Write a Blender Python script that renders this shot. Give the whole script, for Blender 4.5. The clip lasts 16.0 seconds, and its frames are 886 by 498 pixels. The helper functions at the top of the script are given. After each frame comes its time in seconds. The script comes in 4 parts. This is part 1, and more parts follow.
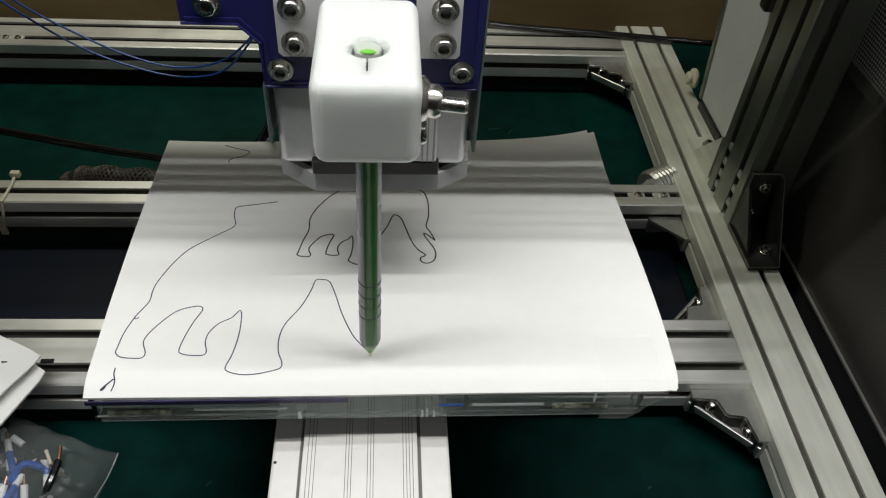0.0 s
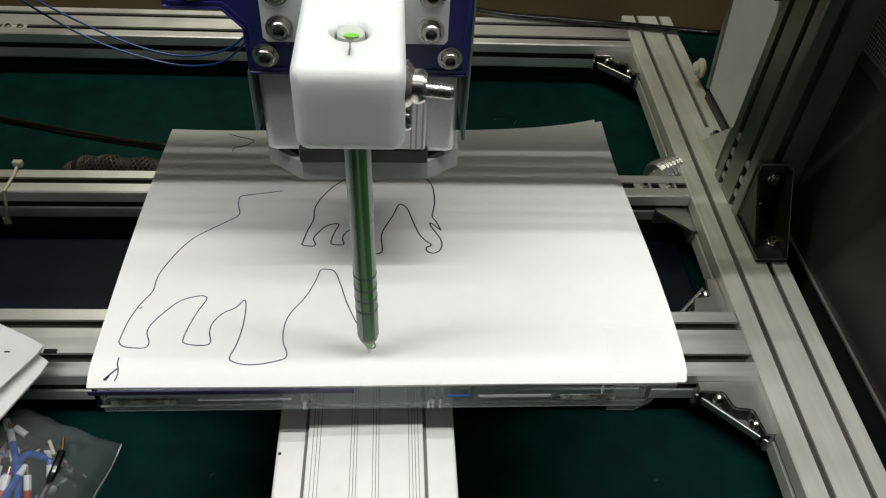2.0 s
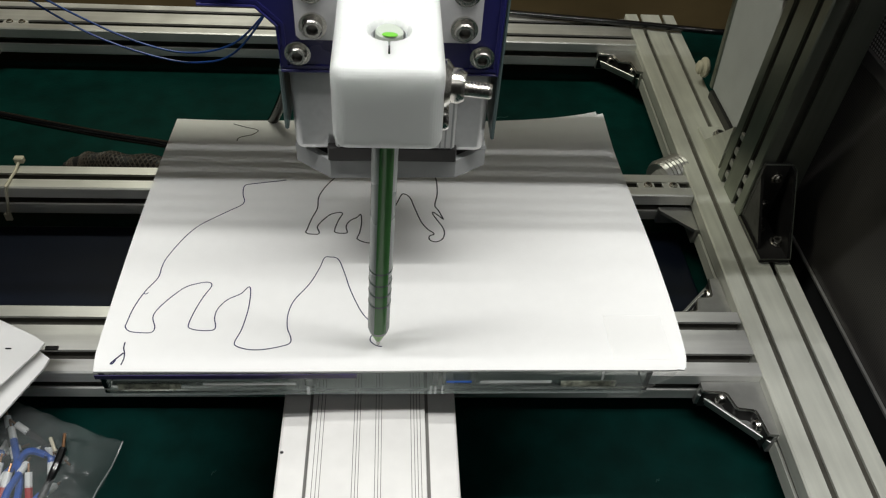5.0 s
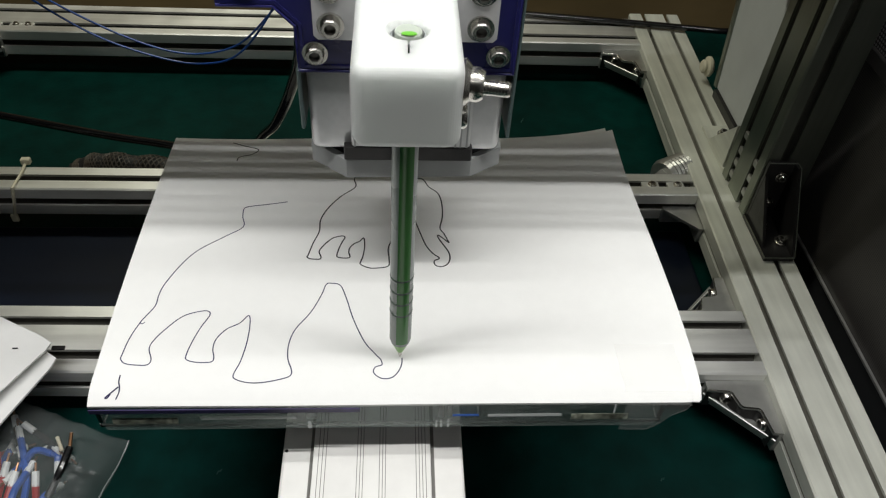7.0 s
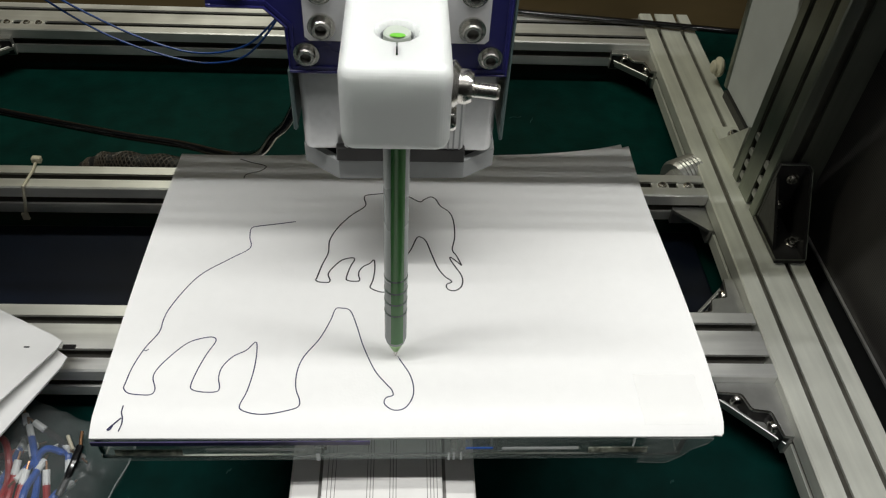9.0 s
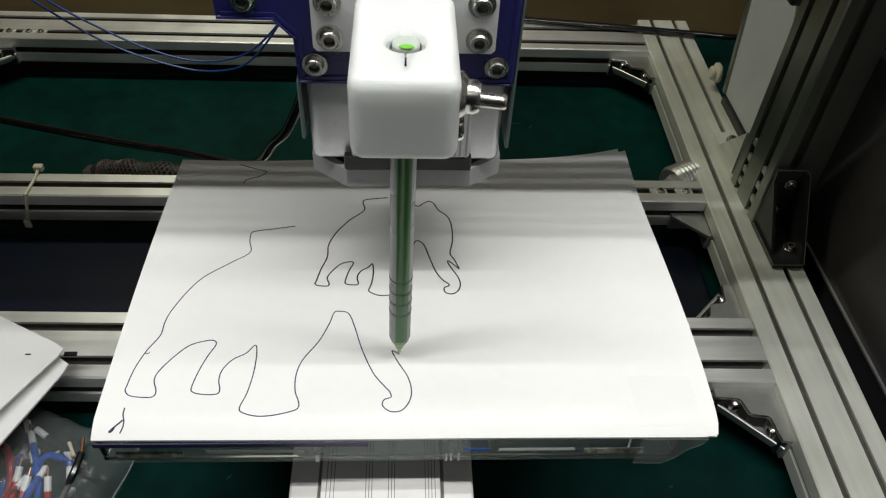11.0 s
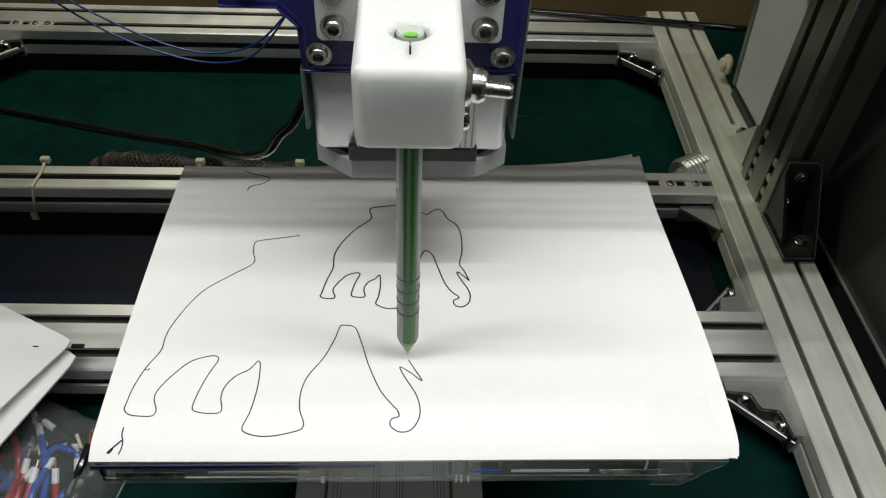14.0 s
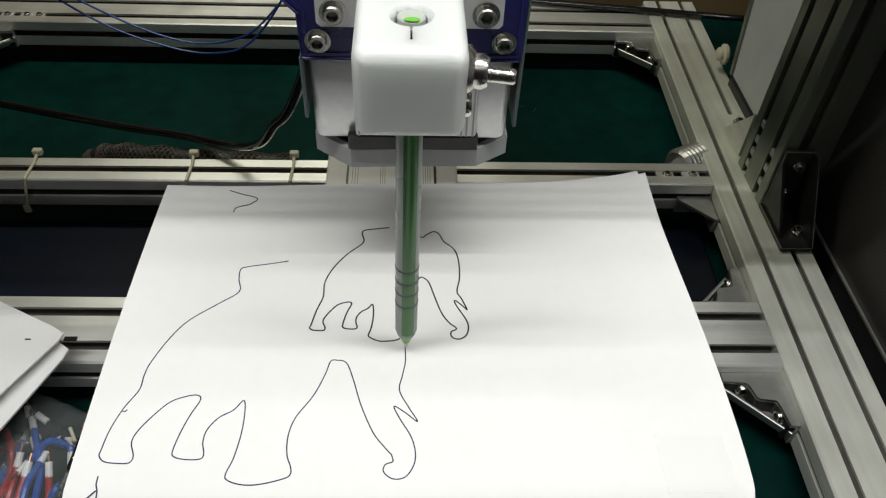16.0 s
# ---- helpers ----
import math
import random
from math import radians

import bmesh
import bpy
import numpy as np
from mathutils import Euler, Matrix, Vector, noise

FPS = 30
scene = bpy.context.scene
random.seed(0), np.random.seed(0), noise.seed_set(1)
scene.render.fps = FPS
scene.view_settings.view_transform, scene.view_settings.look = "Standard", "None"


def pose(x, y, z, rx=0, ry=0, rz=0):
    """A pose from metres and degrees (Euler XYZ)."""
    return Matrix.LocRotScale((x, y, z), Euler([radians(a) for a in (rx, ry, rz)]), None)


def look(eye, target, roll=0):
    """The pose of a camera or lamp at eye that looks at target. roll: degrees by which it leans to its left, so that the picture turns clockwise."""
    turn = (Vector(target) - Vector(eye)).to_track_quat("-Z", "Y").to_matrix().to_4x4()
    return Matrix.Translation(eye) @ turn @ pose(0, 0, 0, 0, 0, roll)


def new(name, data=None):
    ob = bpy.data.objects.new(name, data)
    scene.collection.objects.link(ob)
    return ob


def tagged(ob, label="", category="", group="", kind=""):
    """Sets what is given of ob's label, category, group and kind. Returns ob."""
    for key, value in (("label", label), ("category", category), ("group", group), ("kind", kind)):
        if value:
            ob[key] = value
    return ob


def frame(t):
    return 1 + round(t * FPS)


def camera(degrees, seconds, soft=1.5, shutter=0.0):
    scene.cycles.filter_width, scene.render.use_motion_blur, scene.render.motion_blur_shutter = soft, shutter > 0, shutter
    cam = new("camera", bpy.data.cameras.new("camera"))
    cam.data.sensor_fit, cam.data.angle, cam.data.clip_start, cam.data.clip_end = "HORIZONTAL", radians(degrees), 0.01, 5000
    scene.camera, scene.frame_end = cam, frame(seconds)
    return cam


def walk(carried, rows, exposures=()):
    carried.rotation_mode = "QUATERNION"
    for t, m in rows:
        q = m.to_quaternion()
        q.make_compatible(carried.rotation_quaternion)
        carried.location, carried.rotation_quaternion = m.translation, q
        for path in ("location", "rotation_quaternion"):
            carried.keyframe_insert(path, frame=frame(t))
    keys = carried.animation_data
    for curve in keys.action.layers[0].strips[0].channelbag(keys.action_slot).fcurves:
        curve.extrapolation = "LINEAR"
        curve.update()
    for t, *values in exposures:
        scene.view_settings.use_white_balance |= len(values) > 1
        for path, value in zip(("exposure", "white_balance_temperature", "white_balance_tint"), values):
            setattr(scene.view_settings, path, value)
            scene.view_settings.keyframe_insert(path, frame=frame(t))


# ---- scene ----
LENS = 60.32
cam = camera(LENS, 16.0, soft=1.2)
walk(cam, [
    (0.0, look((0.0042, -0.2402, 0.3156), (0.041, 0.1169, -0.0325), 4.16)),
    (0.5, look((0.0034, -0.2375, 0.3141), (0.0424, 0.1179, -0.0355), 4.67)),
    (1.0, look((0.0034, -0.2353, 0.3114), (0.042, 0.1174, -0.0409), 4.58)),
    (1.5, look((0.0038, -0.2362, 0.31), (0.0393, 0.1158, -0.0433), 4.13)),
    (2.0, look((0.0025, -0.2377, 0.3114), (0.0376, 0.1159, -0.0404), 4.15)),
    (2.5, look((0.0011, -0.2384, 0.3124), (0.037, 0.1161, -0.0384), 4.35)),
    (3.0, look((0.0008, -0.2387, 0.3129), (0.0365, 0.1161, -0.0376), 4.41)),
    (3.5, look((0.0008, -0.237, 0.3124), (0.0368, 0.117, -0.0389), 4.47)),
    (4.0, look((0.0007, -0.236, 0.311), (0.0367, 0.1165, -0.0417), 4.60)),
    (6.5, look((0.0014, -0.2361, 0.3107), (0.0337, 0.1164, -0.0424), 4.00)),
    (7.0, look((0.0015, -0.2377, 0.3108), (0.0331, 0.1154, -0.0418), 3.89)),
    (7.5, look((0.0012, -0.2394, 0.3129), (0.0317, 0.1155, -0.038), 3.74)),
    (8.0, look((0.0, -0.2397, 0.3126), (0.0304, 0.1149, -0.0386), 3.83)),
    (8.5, look((-0.0015, -0.2367, 0.3125), (0.0272, 0.1168, -0.04), 3.69)),
    (9.0, look((-0.0018, -0.2361, 0.3114), (0.0263, 0.1164, -0.0421), 3.76)),
    (11.5, look((0.001, -0.2377, 0.3147), (0.0275, 0.1174, -0.0363), 3.28)),
    (12.0, look((0.0016, -0.2382, 0.3124), (0.0283, 0.1151, -0.0404), 3.18)),
    (12.5, look((0.0034, -0.2407, 0.3144), (0.0276, 0.1144, -0.0367), 2.58)),
    (13.0, look((0.0028, -0.2392, 0.3125), (0.0277, 0.1145, -0.0401), 2.79)),
    (13.5, look((0.0019, -0.2386, 0.3127), (0.026, 0.1148, -0.0401), 2.83)),
    (14.0, look((-0.0006, -0.2357, 0.3113), (0.022, 0.1164, -0.043), 3.02)),
    (14.5, look((-0.0007, -0.2342, 0.3067), (0.0263, 0.1146, -0.0506), 3.52)),
    (15.0, look((-0.0007, -0.234, 0.3045), (0.0263, 0.1138, -0.0538), 3.60)),
    (15.5, look((0.0006, -0.235, 0.3059), (0.0257, 0.1131, -0.0521), 3.22)),
    (16.0, look((0.0008, -0.2343, 0.3075), (0.0252, 0.1146, -0.0498), 3.07)),
], [(0.0, 0.0), (3.0, 0.06), (6.5, 0.08), (9.0, 0.0), (12.5, 0.0), (16.0, -0.04)])

# ---------------------------------------------------------------- light
world = bpy.data.worlds.new("room_air")
scene.world = world
world.use_nodes = True
world.node_tree.nodes["Background"].inputs[0].default_value = (0.55, 0.6, 0.62, 1)
world.node_tree.nodes["Background"].inputs[1].default_value = 0.001

CEILING = 1.45


def tube_lamp(x, y, length, width, power, tint):
    lamp = bpy.data.lights.new("unseen_tube_lamp", "AREA")
    lamp.shape, lamp.size, lamp.size_y, lamp.energy = "RECTANGLE", length, width, power
    lamp.color = tint
    ob = new("unseen_tube_lamp", lamp)
    ob.matrix_world = pose(x, y, 0.65)
    return ob


FRONT_TINT = (1.0, 0.997, 0.968)
# all four lamps are out of view, hung well below the ceiling
tube_lamp(0.02, 0.014, 0.92, 0.012, 2.15, FRONT_TINT)
tube_lamp(0.02, -0.081, 0.92, 0.012, 4.5, FRONT_TINT)
# fill lamp added in front, for the sides that face forward
tube_lamp(0.10, -0.40, 0.80, 0.012, 0.36, FRONT_TINT)
tube_lamp(-0.19, 0.54, 0.52, 0.06, 3.3, (1.0, 1.0, 0.83))


# ---------------------------------------------------------------- materials
def shader(name, color, rough=0.5, metal=0.0, grain=0.0, grain_scale=40.0, bump=0.0, bump_scale=200.0, stretch=(1, 1, 1), spec=0.5, dirt=0.0):
    """A plain surface with variation at two scales, in object space."""
    m = bpy.data.materials.new(name)
    m.use_nodes = True
    n, l = m.node_tree.nodes, m.node_tree.links
    b = n["Principled BSDF"]
    b.inputs["Roughness"].default_value, b.inputs["Metallic"].default_value = rough, metal
    b.inputs["Specular IOR Level"].default_value = spec
    b.inputs["Base Color"].default_value = (*color, 1)
    co = n.new("ShaderNodeTexCoord")
    mp = n.new("ShaderNodeMapping")
    mp.inputs["Scale"].default_value = stretch
    l.new(co.outputs["Object"], mp.inputs[0])
    if grain or dirt:
        fine, coarse = n.new("ShaderNodeTexNoise"), n.new("ShaderNodeTexNoise")
        fine.inputs["Scale"].default_value, fine.inputs["Detail"].default_value = grain_scale, 4
        coarse.inputs["Scale"].default_value, coarse.inputs["Detail"].default_value = grain_scale * 0.12, 5
        l.new(mp.outputs[0], fine.inputs[0])
        l.new(co.outputs["Object"], coarse.inputs[0])
        r1, r2 = n.new("ShaderNodeMapRange"), n.new("ShaderNodeMapRange")
        for r, src, amount in ((r1, fine, grain), (r2, coarse, max(grain, dirt))):
            r.inputs["From Min"].default_value, r.inputs["From Max"].default_value = 0.3, 0.7
            r.inputs["To Min"].default_value, r.inputs["To Max"].default_value = 1 - amount, 1 + amount * 0.5
            l.new(src.outputs[0], r.inputs[0])
        mul = n.new("ShaderNodeMath")
        mul.operation = "MULTIPLY"
        l.new(r1.outputs[0], mul.inputs[0])
        l.new(r2.outputs[0], mul.inputs[1])
        mix = n.new("ShaderNodeMix")
        mix.data_type, mix.blend_type = "RGBA", "MULTIPLY"
        mix.inputs[0].default_value = 1
        mix.inputs[6].default_value = (*color, 1)
        l.new(mul.outputs[0], mix.inputs[7])
        l.new(mix.outputs[2], b.inputs["Base Color"])
        rr = n.new("ShaderNodeMapRange")
        rr.inputs["To Min"].default_value, rr.inputs["To Max"].default_value = max(rough - 0.12, 0.02), min(rough + 0.12, 1)
        l.new(coarse.outputs[0], rr.inputs[0])
        l.new(rr.outputs[0], b.inputs["Roughness"])
    if bump:
        nb, bp = n.new("ShaderNodeTexNoise"), n.new("ShaderNodeBump")
        nb.inputs["Scale"].default_value, nb.inputs["Detail"].default_value = bump_scale, 3
        bp.inputs["Strength"].default_value, bp.inputs["Distance"].default_value = bump, 0.002
        l.new(mp.outputs[0], nb.inputs[0])
        l.new(nb.outputs[0], bp.inputs["Height"])
        l.new(bp.outputs[0], b.inputs["Normal"])
    return m


def clear(name, color, rough=0.05, ior=1.45):
    m = bpy.data.materials.new(name)
    m.use_nodes = True
    b = m.node_tree.nodes["Principled BSDF"]
    b.inputs["Base Color"].default_value = (*color, 1)
    b.inputs["Roughness"].default_value, b.inputs["IOR"].default_value = rough, ior
    b.inputs["Transmission Weight"].default_value = 1
    return m


def film_plastic(name, color, solid=0.12, rough=0.15):
    """Thin clear film: mostly see-through, with gloss and a little haze."""
    m = bpy.data.materials.new(name)
    m.use_nodes = True
    n, l = m.node_tree.nodes, m.node_tree.links
    b, out = n["Principled BSDF"], n["Material Output"]
    b.inputs["Base Color"].default_value, b.inputs["Roughness"].default_value = (*color, 1), rough
    tr, mx = n.new("ShaderNodeBsdfTransparent"), n.new("ShaderNodeMixShader")
    mx.inputs[0].default_value = solid
    l.new(tr.outputs[0], mx.inputs[1])
    l.new(b.outputs[0], mx.inputs[2])
    l.new(mx.outputs[0], out.inputs[0])
    return m


def perforated(name, color, hole, pitch):
    """Sheet metal with rows of small round holes, in the plane y-z."""
    m = shader(name, color, 0.5, 0.3)
    n, l = m.node_tree.nodes, m.node_tree.links
    co, sep = n.new("ShaderNodeTexCoord"), n.new("ShaderNodeSeparateXYZ")
    l.new(co.outputs["Object"], sep.inputs[0])

    def math_node(op, a, b=None):
        k = n.new("ShaderNodeMath")
        k.operation = op
        for i, v in enumerate((a, b)):
            if v is not None:
                if isinstance(v, (int, float)):
                    k.inputs[i].default_value = v
                else:
                    l.new(v, k.inputs[i])
        return k.outputs[0]

    u = math_node("SUBTRACT", math_node("FRACT", math_node("DIVIDE", sep.outputs[1], pitch)), 0.5)
    v = math_node("SUBTRACT", math_node("FRACT", math_node("DIVIDE", sep.outputs[2], pitch)), 0.5)
    d = math_node("ADD", math_node("MULTIPLY", u, u), math_node("MULTIPLY", v, v))
    inside = math_node("LESS_THAN", d, 0.11)
    mix = n.new("ShaderNodeMix")
    mix.data_type = "RGBA"
    l.new(inside, mix.inputs[0])
    mix.inputs[6].default_value, mix.inputs[7].default_value = (*color, 1), (*hole, 1)
    l.new(mix.outputs[2], n["Principled BSDF"].inputs["Base Color"])
    return m


ALU = shader("anodised_aluminium", (0.90, 0.90, 0.87), 0.48, 0.88, 0.10, 160, 0.05, 300, (0.06, 1, 1), dirt=0.12)
tan = ALU.node_tree.nodes.new("ShaderNodeTangent")
tan.direction_type, tan.axis = "RADIAL", "X"
ALU.node_tree.links.new(tan.outputs[0], ALU.node_tree.nodes["Principled BSDF"].inputs["Tangent"])
ALU.node_tree.nodes["Principled BSDF"].inputs["Anisotropic"].default_value = 0.6
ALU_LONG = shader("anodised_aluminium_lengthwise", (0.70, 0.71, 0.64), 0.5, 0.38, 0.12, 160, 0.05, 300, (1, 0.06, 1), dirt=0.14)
# darker copy of ALU: the upright's dim light is put into its colour
ALU_SHADED = shader("anodised_aluminium_shaded", (0.27, 0.29, 0.25), 0.4, 1.0, 0.10, 160, 0.05, 300, (1, 1, 0.06), dirt=0.12)
WHITE_ANOD = shader("white_anodised_aluminium", (0.78, 0.77, 0.75), 0.4, 0.1, 0.03, 120, 0.0, 100, dirt=0.05)
SILVER = shader("sandblasted_silver", (0.60, 0.60, 0.605), 0.36, 0.65, 0.05, 300, 0.02, 900, dirt=0.06)
CAST = shader("dull_cast_aluminium", (0.44, 0.44, 0.425), 0.32, 0.75, 0.12, 90, 0.06, 300, dirt=0.2)
STEEL = shader("stainless_steel", (0.62, 0.60, 0.56), 0.22, 1.0, 0.05, 120, dirt=0.1)
SOCKET = shader("dark_socket", (0.16, 0.155, 0.145), 0.3, 0.9)
DARK_STEEL = shader("blackened_steel", (0.022, 0.021, 0.021), 0.35, 0.4, 0.15, 80, 0.1, 200)
WHITE_PLASTIC = shader("white_nylon", (0.82, 0.84, 0.83), 0.42, 0.0, 0.02, 60, 0.03, 500)
NYLON = shader("milky_nylon", (0.56, 0.58, 0.565), 0.42)
NYLON.node_tree.nodes["Principled BSDF"].inputs["Subsurface Weight"].default_value = 1.0
NYLON.node_tree.nodes["Principled BSDF"].inputs["Subsurface Radius"].default_value = (1, 1, 1)
NYLON.node_tree.nodes["Principled BSDF"].inputs["Subsurface Scale"].default_value = 0.02
PAD_GREY = shader("light_grey_lacquer", (0.56, 0.56, 0.57), 0.4, 0.15, 0.05, 200, 0.02, 900, dirt=0.06)
BLUE = shader("dark_blue_enamel", (0.012, 0.012, 0.085), 0.3, 0.0, 0.08, 80)
GREY_PAINT = shader("grey_moulded_plastic", (0.30, 0.31, 0.31), 0.5, 0.0, 0.06, 90, 0.05, 600)
BLACK = shader("matt_black", (0.012, 0.012, 0.013), 0.6, 0.0, 0.1, 60)
RUBBER = shader("black_cable_jacket", (0.008, 0.008, 0.009), 0.13, spec=0.6)
WIRE_BLUE = shader("blue_wire_insulation", (0.015, 0.09, 0.42), 0.35, 0.0, 0.08, 60)
WIRE_RED = shader("red_wire_insulation", (0.40, 0.014, 0.016), 0.35, 0.0, 0.08, 60)
COPPER = shader("bare_copper", (0.36, 0.19, 0.10), 0.35, 0.9)
GREEN_MAT = shader("green_table_mat", (0.0006, 0.028, 0.0235), 0.5, 0.0, 0.3, 45, 0.08, 250, dirt=0.5, spec=0.08)
NAVY = shader("dark_navy_sheet", (0.0035, 0.006, 0.014), 0.3, 0.0, 0.2, 20, dirt=0.3, spec=0.25)
PAPER = shader("white_paper", (0.80, 0.80, 0.79), 0.7, 0.0, 0.012, 150, 0.04, 700, dirt=0.02)
INK = shader("blue_black_ink", (0.018, 0.017, 0.085), 0.5, 0.0, 0.35, 60)
PENCIL = shader("black_ink", (0.016, 0.016, 0.02), 0.5)
ACRYLIC = clear("clear_acrylic", (0.93, 0.97, 0.96), 0.04, 1.49)
TAPE = film_plastic("clear_tape", (0.93, 0.93, 0.91), 0.10, 0.1)
BAG = film_plastic("polythene_film", (0.72, 0.78, 0.78), 0.11, 0.1)
PEN_GREEN = shader("green_pen_barrel", (0.05, 0.17, 0.045), 0.25, 0.0, 0.04, 60)
PEN_GREY = shader("frosted_grey_pen_sleeve", (0.21, 0.24, 0.225), 0.28, 0.0, 0.04, 60)
PEN_TIP = shader("bright_green_cone", (0.13, 0.33, 0.045), 0.3)
PEN_DARK = shader("dark_green_ring", (0.01, 0.04, 0.02), 0.4)
WOOD = shader("brown_board", (0.15, 0.105, 0.045), 0.6, 0.0, 0.2, 30, 0.1, 120, (0.2, 1, 1))
PANEL_GREY = shader("pale_grey_panel", (0.50, 0.52, 0.53), 0.5, 0.0, 0.05, 40)
PANEL_DARK = shader("dark_grey_panel", (0.035, 0.033, 0.032), 0.55, 0.1, 0.08, 120, 0.15, 900)
PANEL_FINE = perforated("fine_perforated_steel", (0.062, 0.057, 0.054), (0.022, 0.021, 0.020), 0.0019)
PERFORATED = perforated("perforated_steel", (0.035, 0.034, 0.034), (0.34, 0.34, 0.35), 0.0030)
WALL_PAINT = shader("grey_wall_paint", (0.06, 0.058, 0.053), 0.8, 0.0, 0.06, 12)
CEIL_PAINT = shader("dim_ceiling_paint", (0.08, 0.08, 0.077), 0.8, 0.0, 0.04, 12)
CHEEK = shader("dark_teal_paint", (0.07, 0.105, 0.105), 0.4)
# grey for groove lines and for the shade painted along the side gaps
GROOVE = shader("grey_groove_shade", (0.16, 0.155, 0.145), 0.7)
# slot metal, the shade of the recess put into its colour
SLOT_SHADE = shader("dark_slot_shade", (0.13, 0.125, 0.11), 0.6, 0.3, 0.2, 90, dirt=0.3)
PALE_SLOT_SHADE = shader("pale_slot_shade", (0.30, 0.29, 0.25), 0.6, 0.3, 0.2, 90, dirt=0.3)
IVORY = shader("ivory_plastic", (0.62, 0.58, 0.46), 0.45, 0.0, 0.05, 60)


# ---------------------------------------------------------------- mesh helpers
def link(name, bm, mat, smooth=False):
    me = bpy.data.meshes.new(name)
    bmesh.ops.recalc_face_normals(bm, faces=bm.faces)
    bm.to_mesh(me)
    bm.free()
    me.materials.append(mat)
    if smooth:
        for p in me.polygons:
            p.use_smooth = True
        try:
            me.set_sharp_from_angle(angle=radians(35))
        except AttributeError:
            pass
    return new(name, me)


def part(name, bm, mat, parent, label="", smooth=False):
    ob = link(name, bm, mat, smooth)
    ob.parent = parent
    if label:
        tagged(ob, label)
    return ob


def thing(name, bm, mat, label, category, group="", kind="", smooth=False):
    return tagged(link(name, bm, mat, smooth), label, category, group, kind)


def base(name, label, category, group="", kind=""):
    return tagged(new(name), label, category, group, kind)


def box(x0, x1, y0, y1, z0, z1, bevel=0.0, seg=2, bm=None):
    bm = bm or bmesh.new()
    m = Matrix.LocRotScale(((x0 + x1) / 2, (y0 + y1) / 2, (z0 + z1) / 2), None, (x1 - x0, y1 - y0, z1 - z0))
    made = bmesh.ops.create_cube(bm, size=1, matrix=m)["verts"]
    if bevel:
        edges = list({e for v in made for e in v.link_edges})
        bmesh.ops.bevel(bm, geom=edges, offset=bevel, segments=seg, profile=0.5, affect="EDGES")
    return bm


AXIS = {"x": Matrix.Rotation(radians(90), 4, "Y"), "y": Matrix.Rotation(radians(-90), 4, "X"), "z": Matrix()}


def lathe(profile, place, axis="z", seg=24, bm=None, turn=None):
    """A turned body: profile of (radius, height) along the axis from place."""
    bm = bm or bmesh.new()
    m = Matrix.Translation(place) @ (turn or AXIS[axis])
    rings = []
    for r, h in profile:
        if r < 1e-7:
            rings.append([bm.verts.new(m @ Vector((0, 0, h)))])
        else:
            rings.append([bm.verts.new(m @ Vector((r * math.cos(2 * math.pi * k / seg), r * math.sin(2 * math.pi * k / seg), h))) for k in range(seg)])
    for a, b in zip(rings, rings[1:]):
        for k in range(seg):
            q = [a[k % len(a)], a[(k + 1) % len(a)], b[(k + 1) % len(b)], b[k % len(b)]]
            q = list(dict.fromkeys(q))
            if len(q) > 2:
                bm.faces.new(q)
    return bm


def prism(outline, y0, y1, axis="y", bm=None):
    """An outline in the plane across the axis, drawn out from y0 to y1."""
    bm = bm or bmesh.new()
    put = {"x": lambda u, v, w: (w, u, v), "y": lambda u, v, w: (u, w, v), "z": lambda u, v, w: (u, v, w)}[axis]
    a = [bm.verts.new(put(u, v, y0)) for u, v in outline]
    b = [bm.verts.new(put(u, v, y1)) for u, v in outline]
    bm.faces.new(a), bm.faces.new(b[::-1])
    for k in range(len(a)):
        bm.faces.new((a[k], b[k], b[(k + 1) % len(a)], a[(k + 1) % len(a)]))
    return bm


def spline(points, steps):
    """A smooth line through the points (Catmull-Rom)."""
    p = [Vector(q) for q in points]
    p = [p[0] * 2 - p[1]] + p + [p[-1] * 2 - p[-2]]
    out = []
    for a, b, c, d in zip(p, p[1:], p[2:], p[3:]):
        for k in range(steps):
            t = k / steps
            out.append(0.5 * (2 * b + (c - a) * t + (2 * a - 5 * b + 4 * c - d) * t * t + (3 * b - a - 3 * c + d) * t ** 3))
    return out + [p[-2]]


def tube(line, radius, seg=8, bm=None):
    """A round cable along a line of points."""
    bm = bm or bmesh.new()
    line = [Vector(p) for p in line]
    side = None
    rings = []
    for k, p in enumerate(line):
        way = (line[min(k + 1, len(line) - 1)] - line[max(k - 1, 0)]).normalized()
        side = (side or way.orthogonal())
        side = (side - way * side.dot(way)).normalized()
        up = way.cross(side)
        rings.append([bm.verts.new(p + radius * (math.cos(2 * math.pi * j / seg) * side + math.sin(2 * math.pi * j / seg) * up)) for j in range(seg)])
    for a, b in zip(rings, rings[1:]):
        for j in range(seg):
            bm.faces.new((a[j], a[(j + 1) % seg], b[(j + 1) % seg], b[j]))
    bm.faces.new(rings[0][::-1]), bm.faces.new(rings[-1])
    return bm


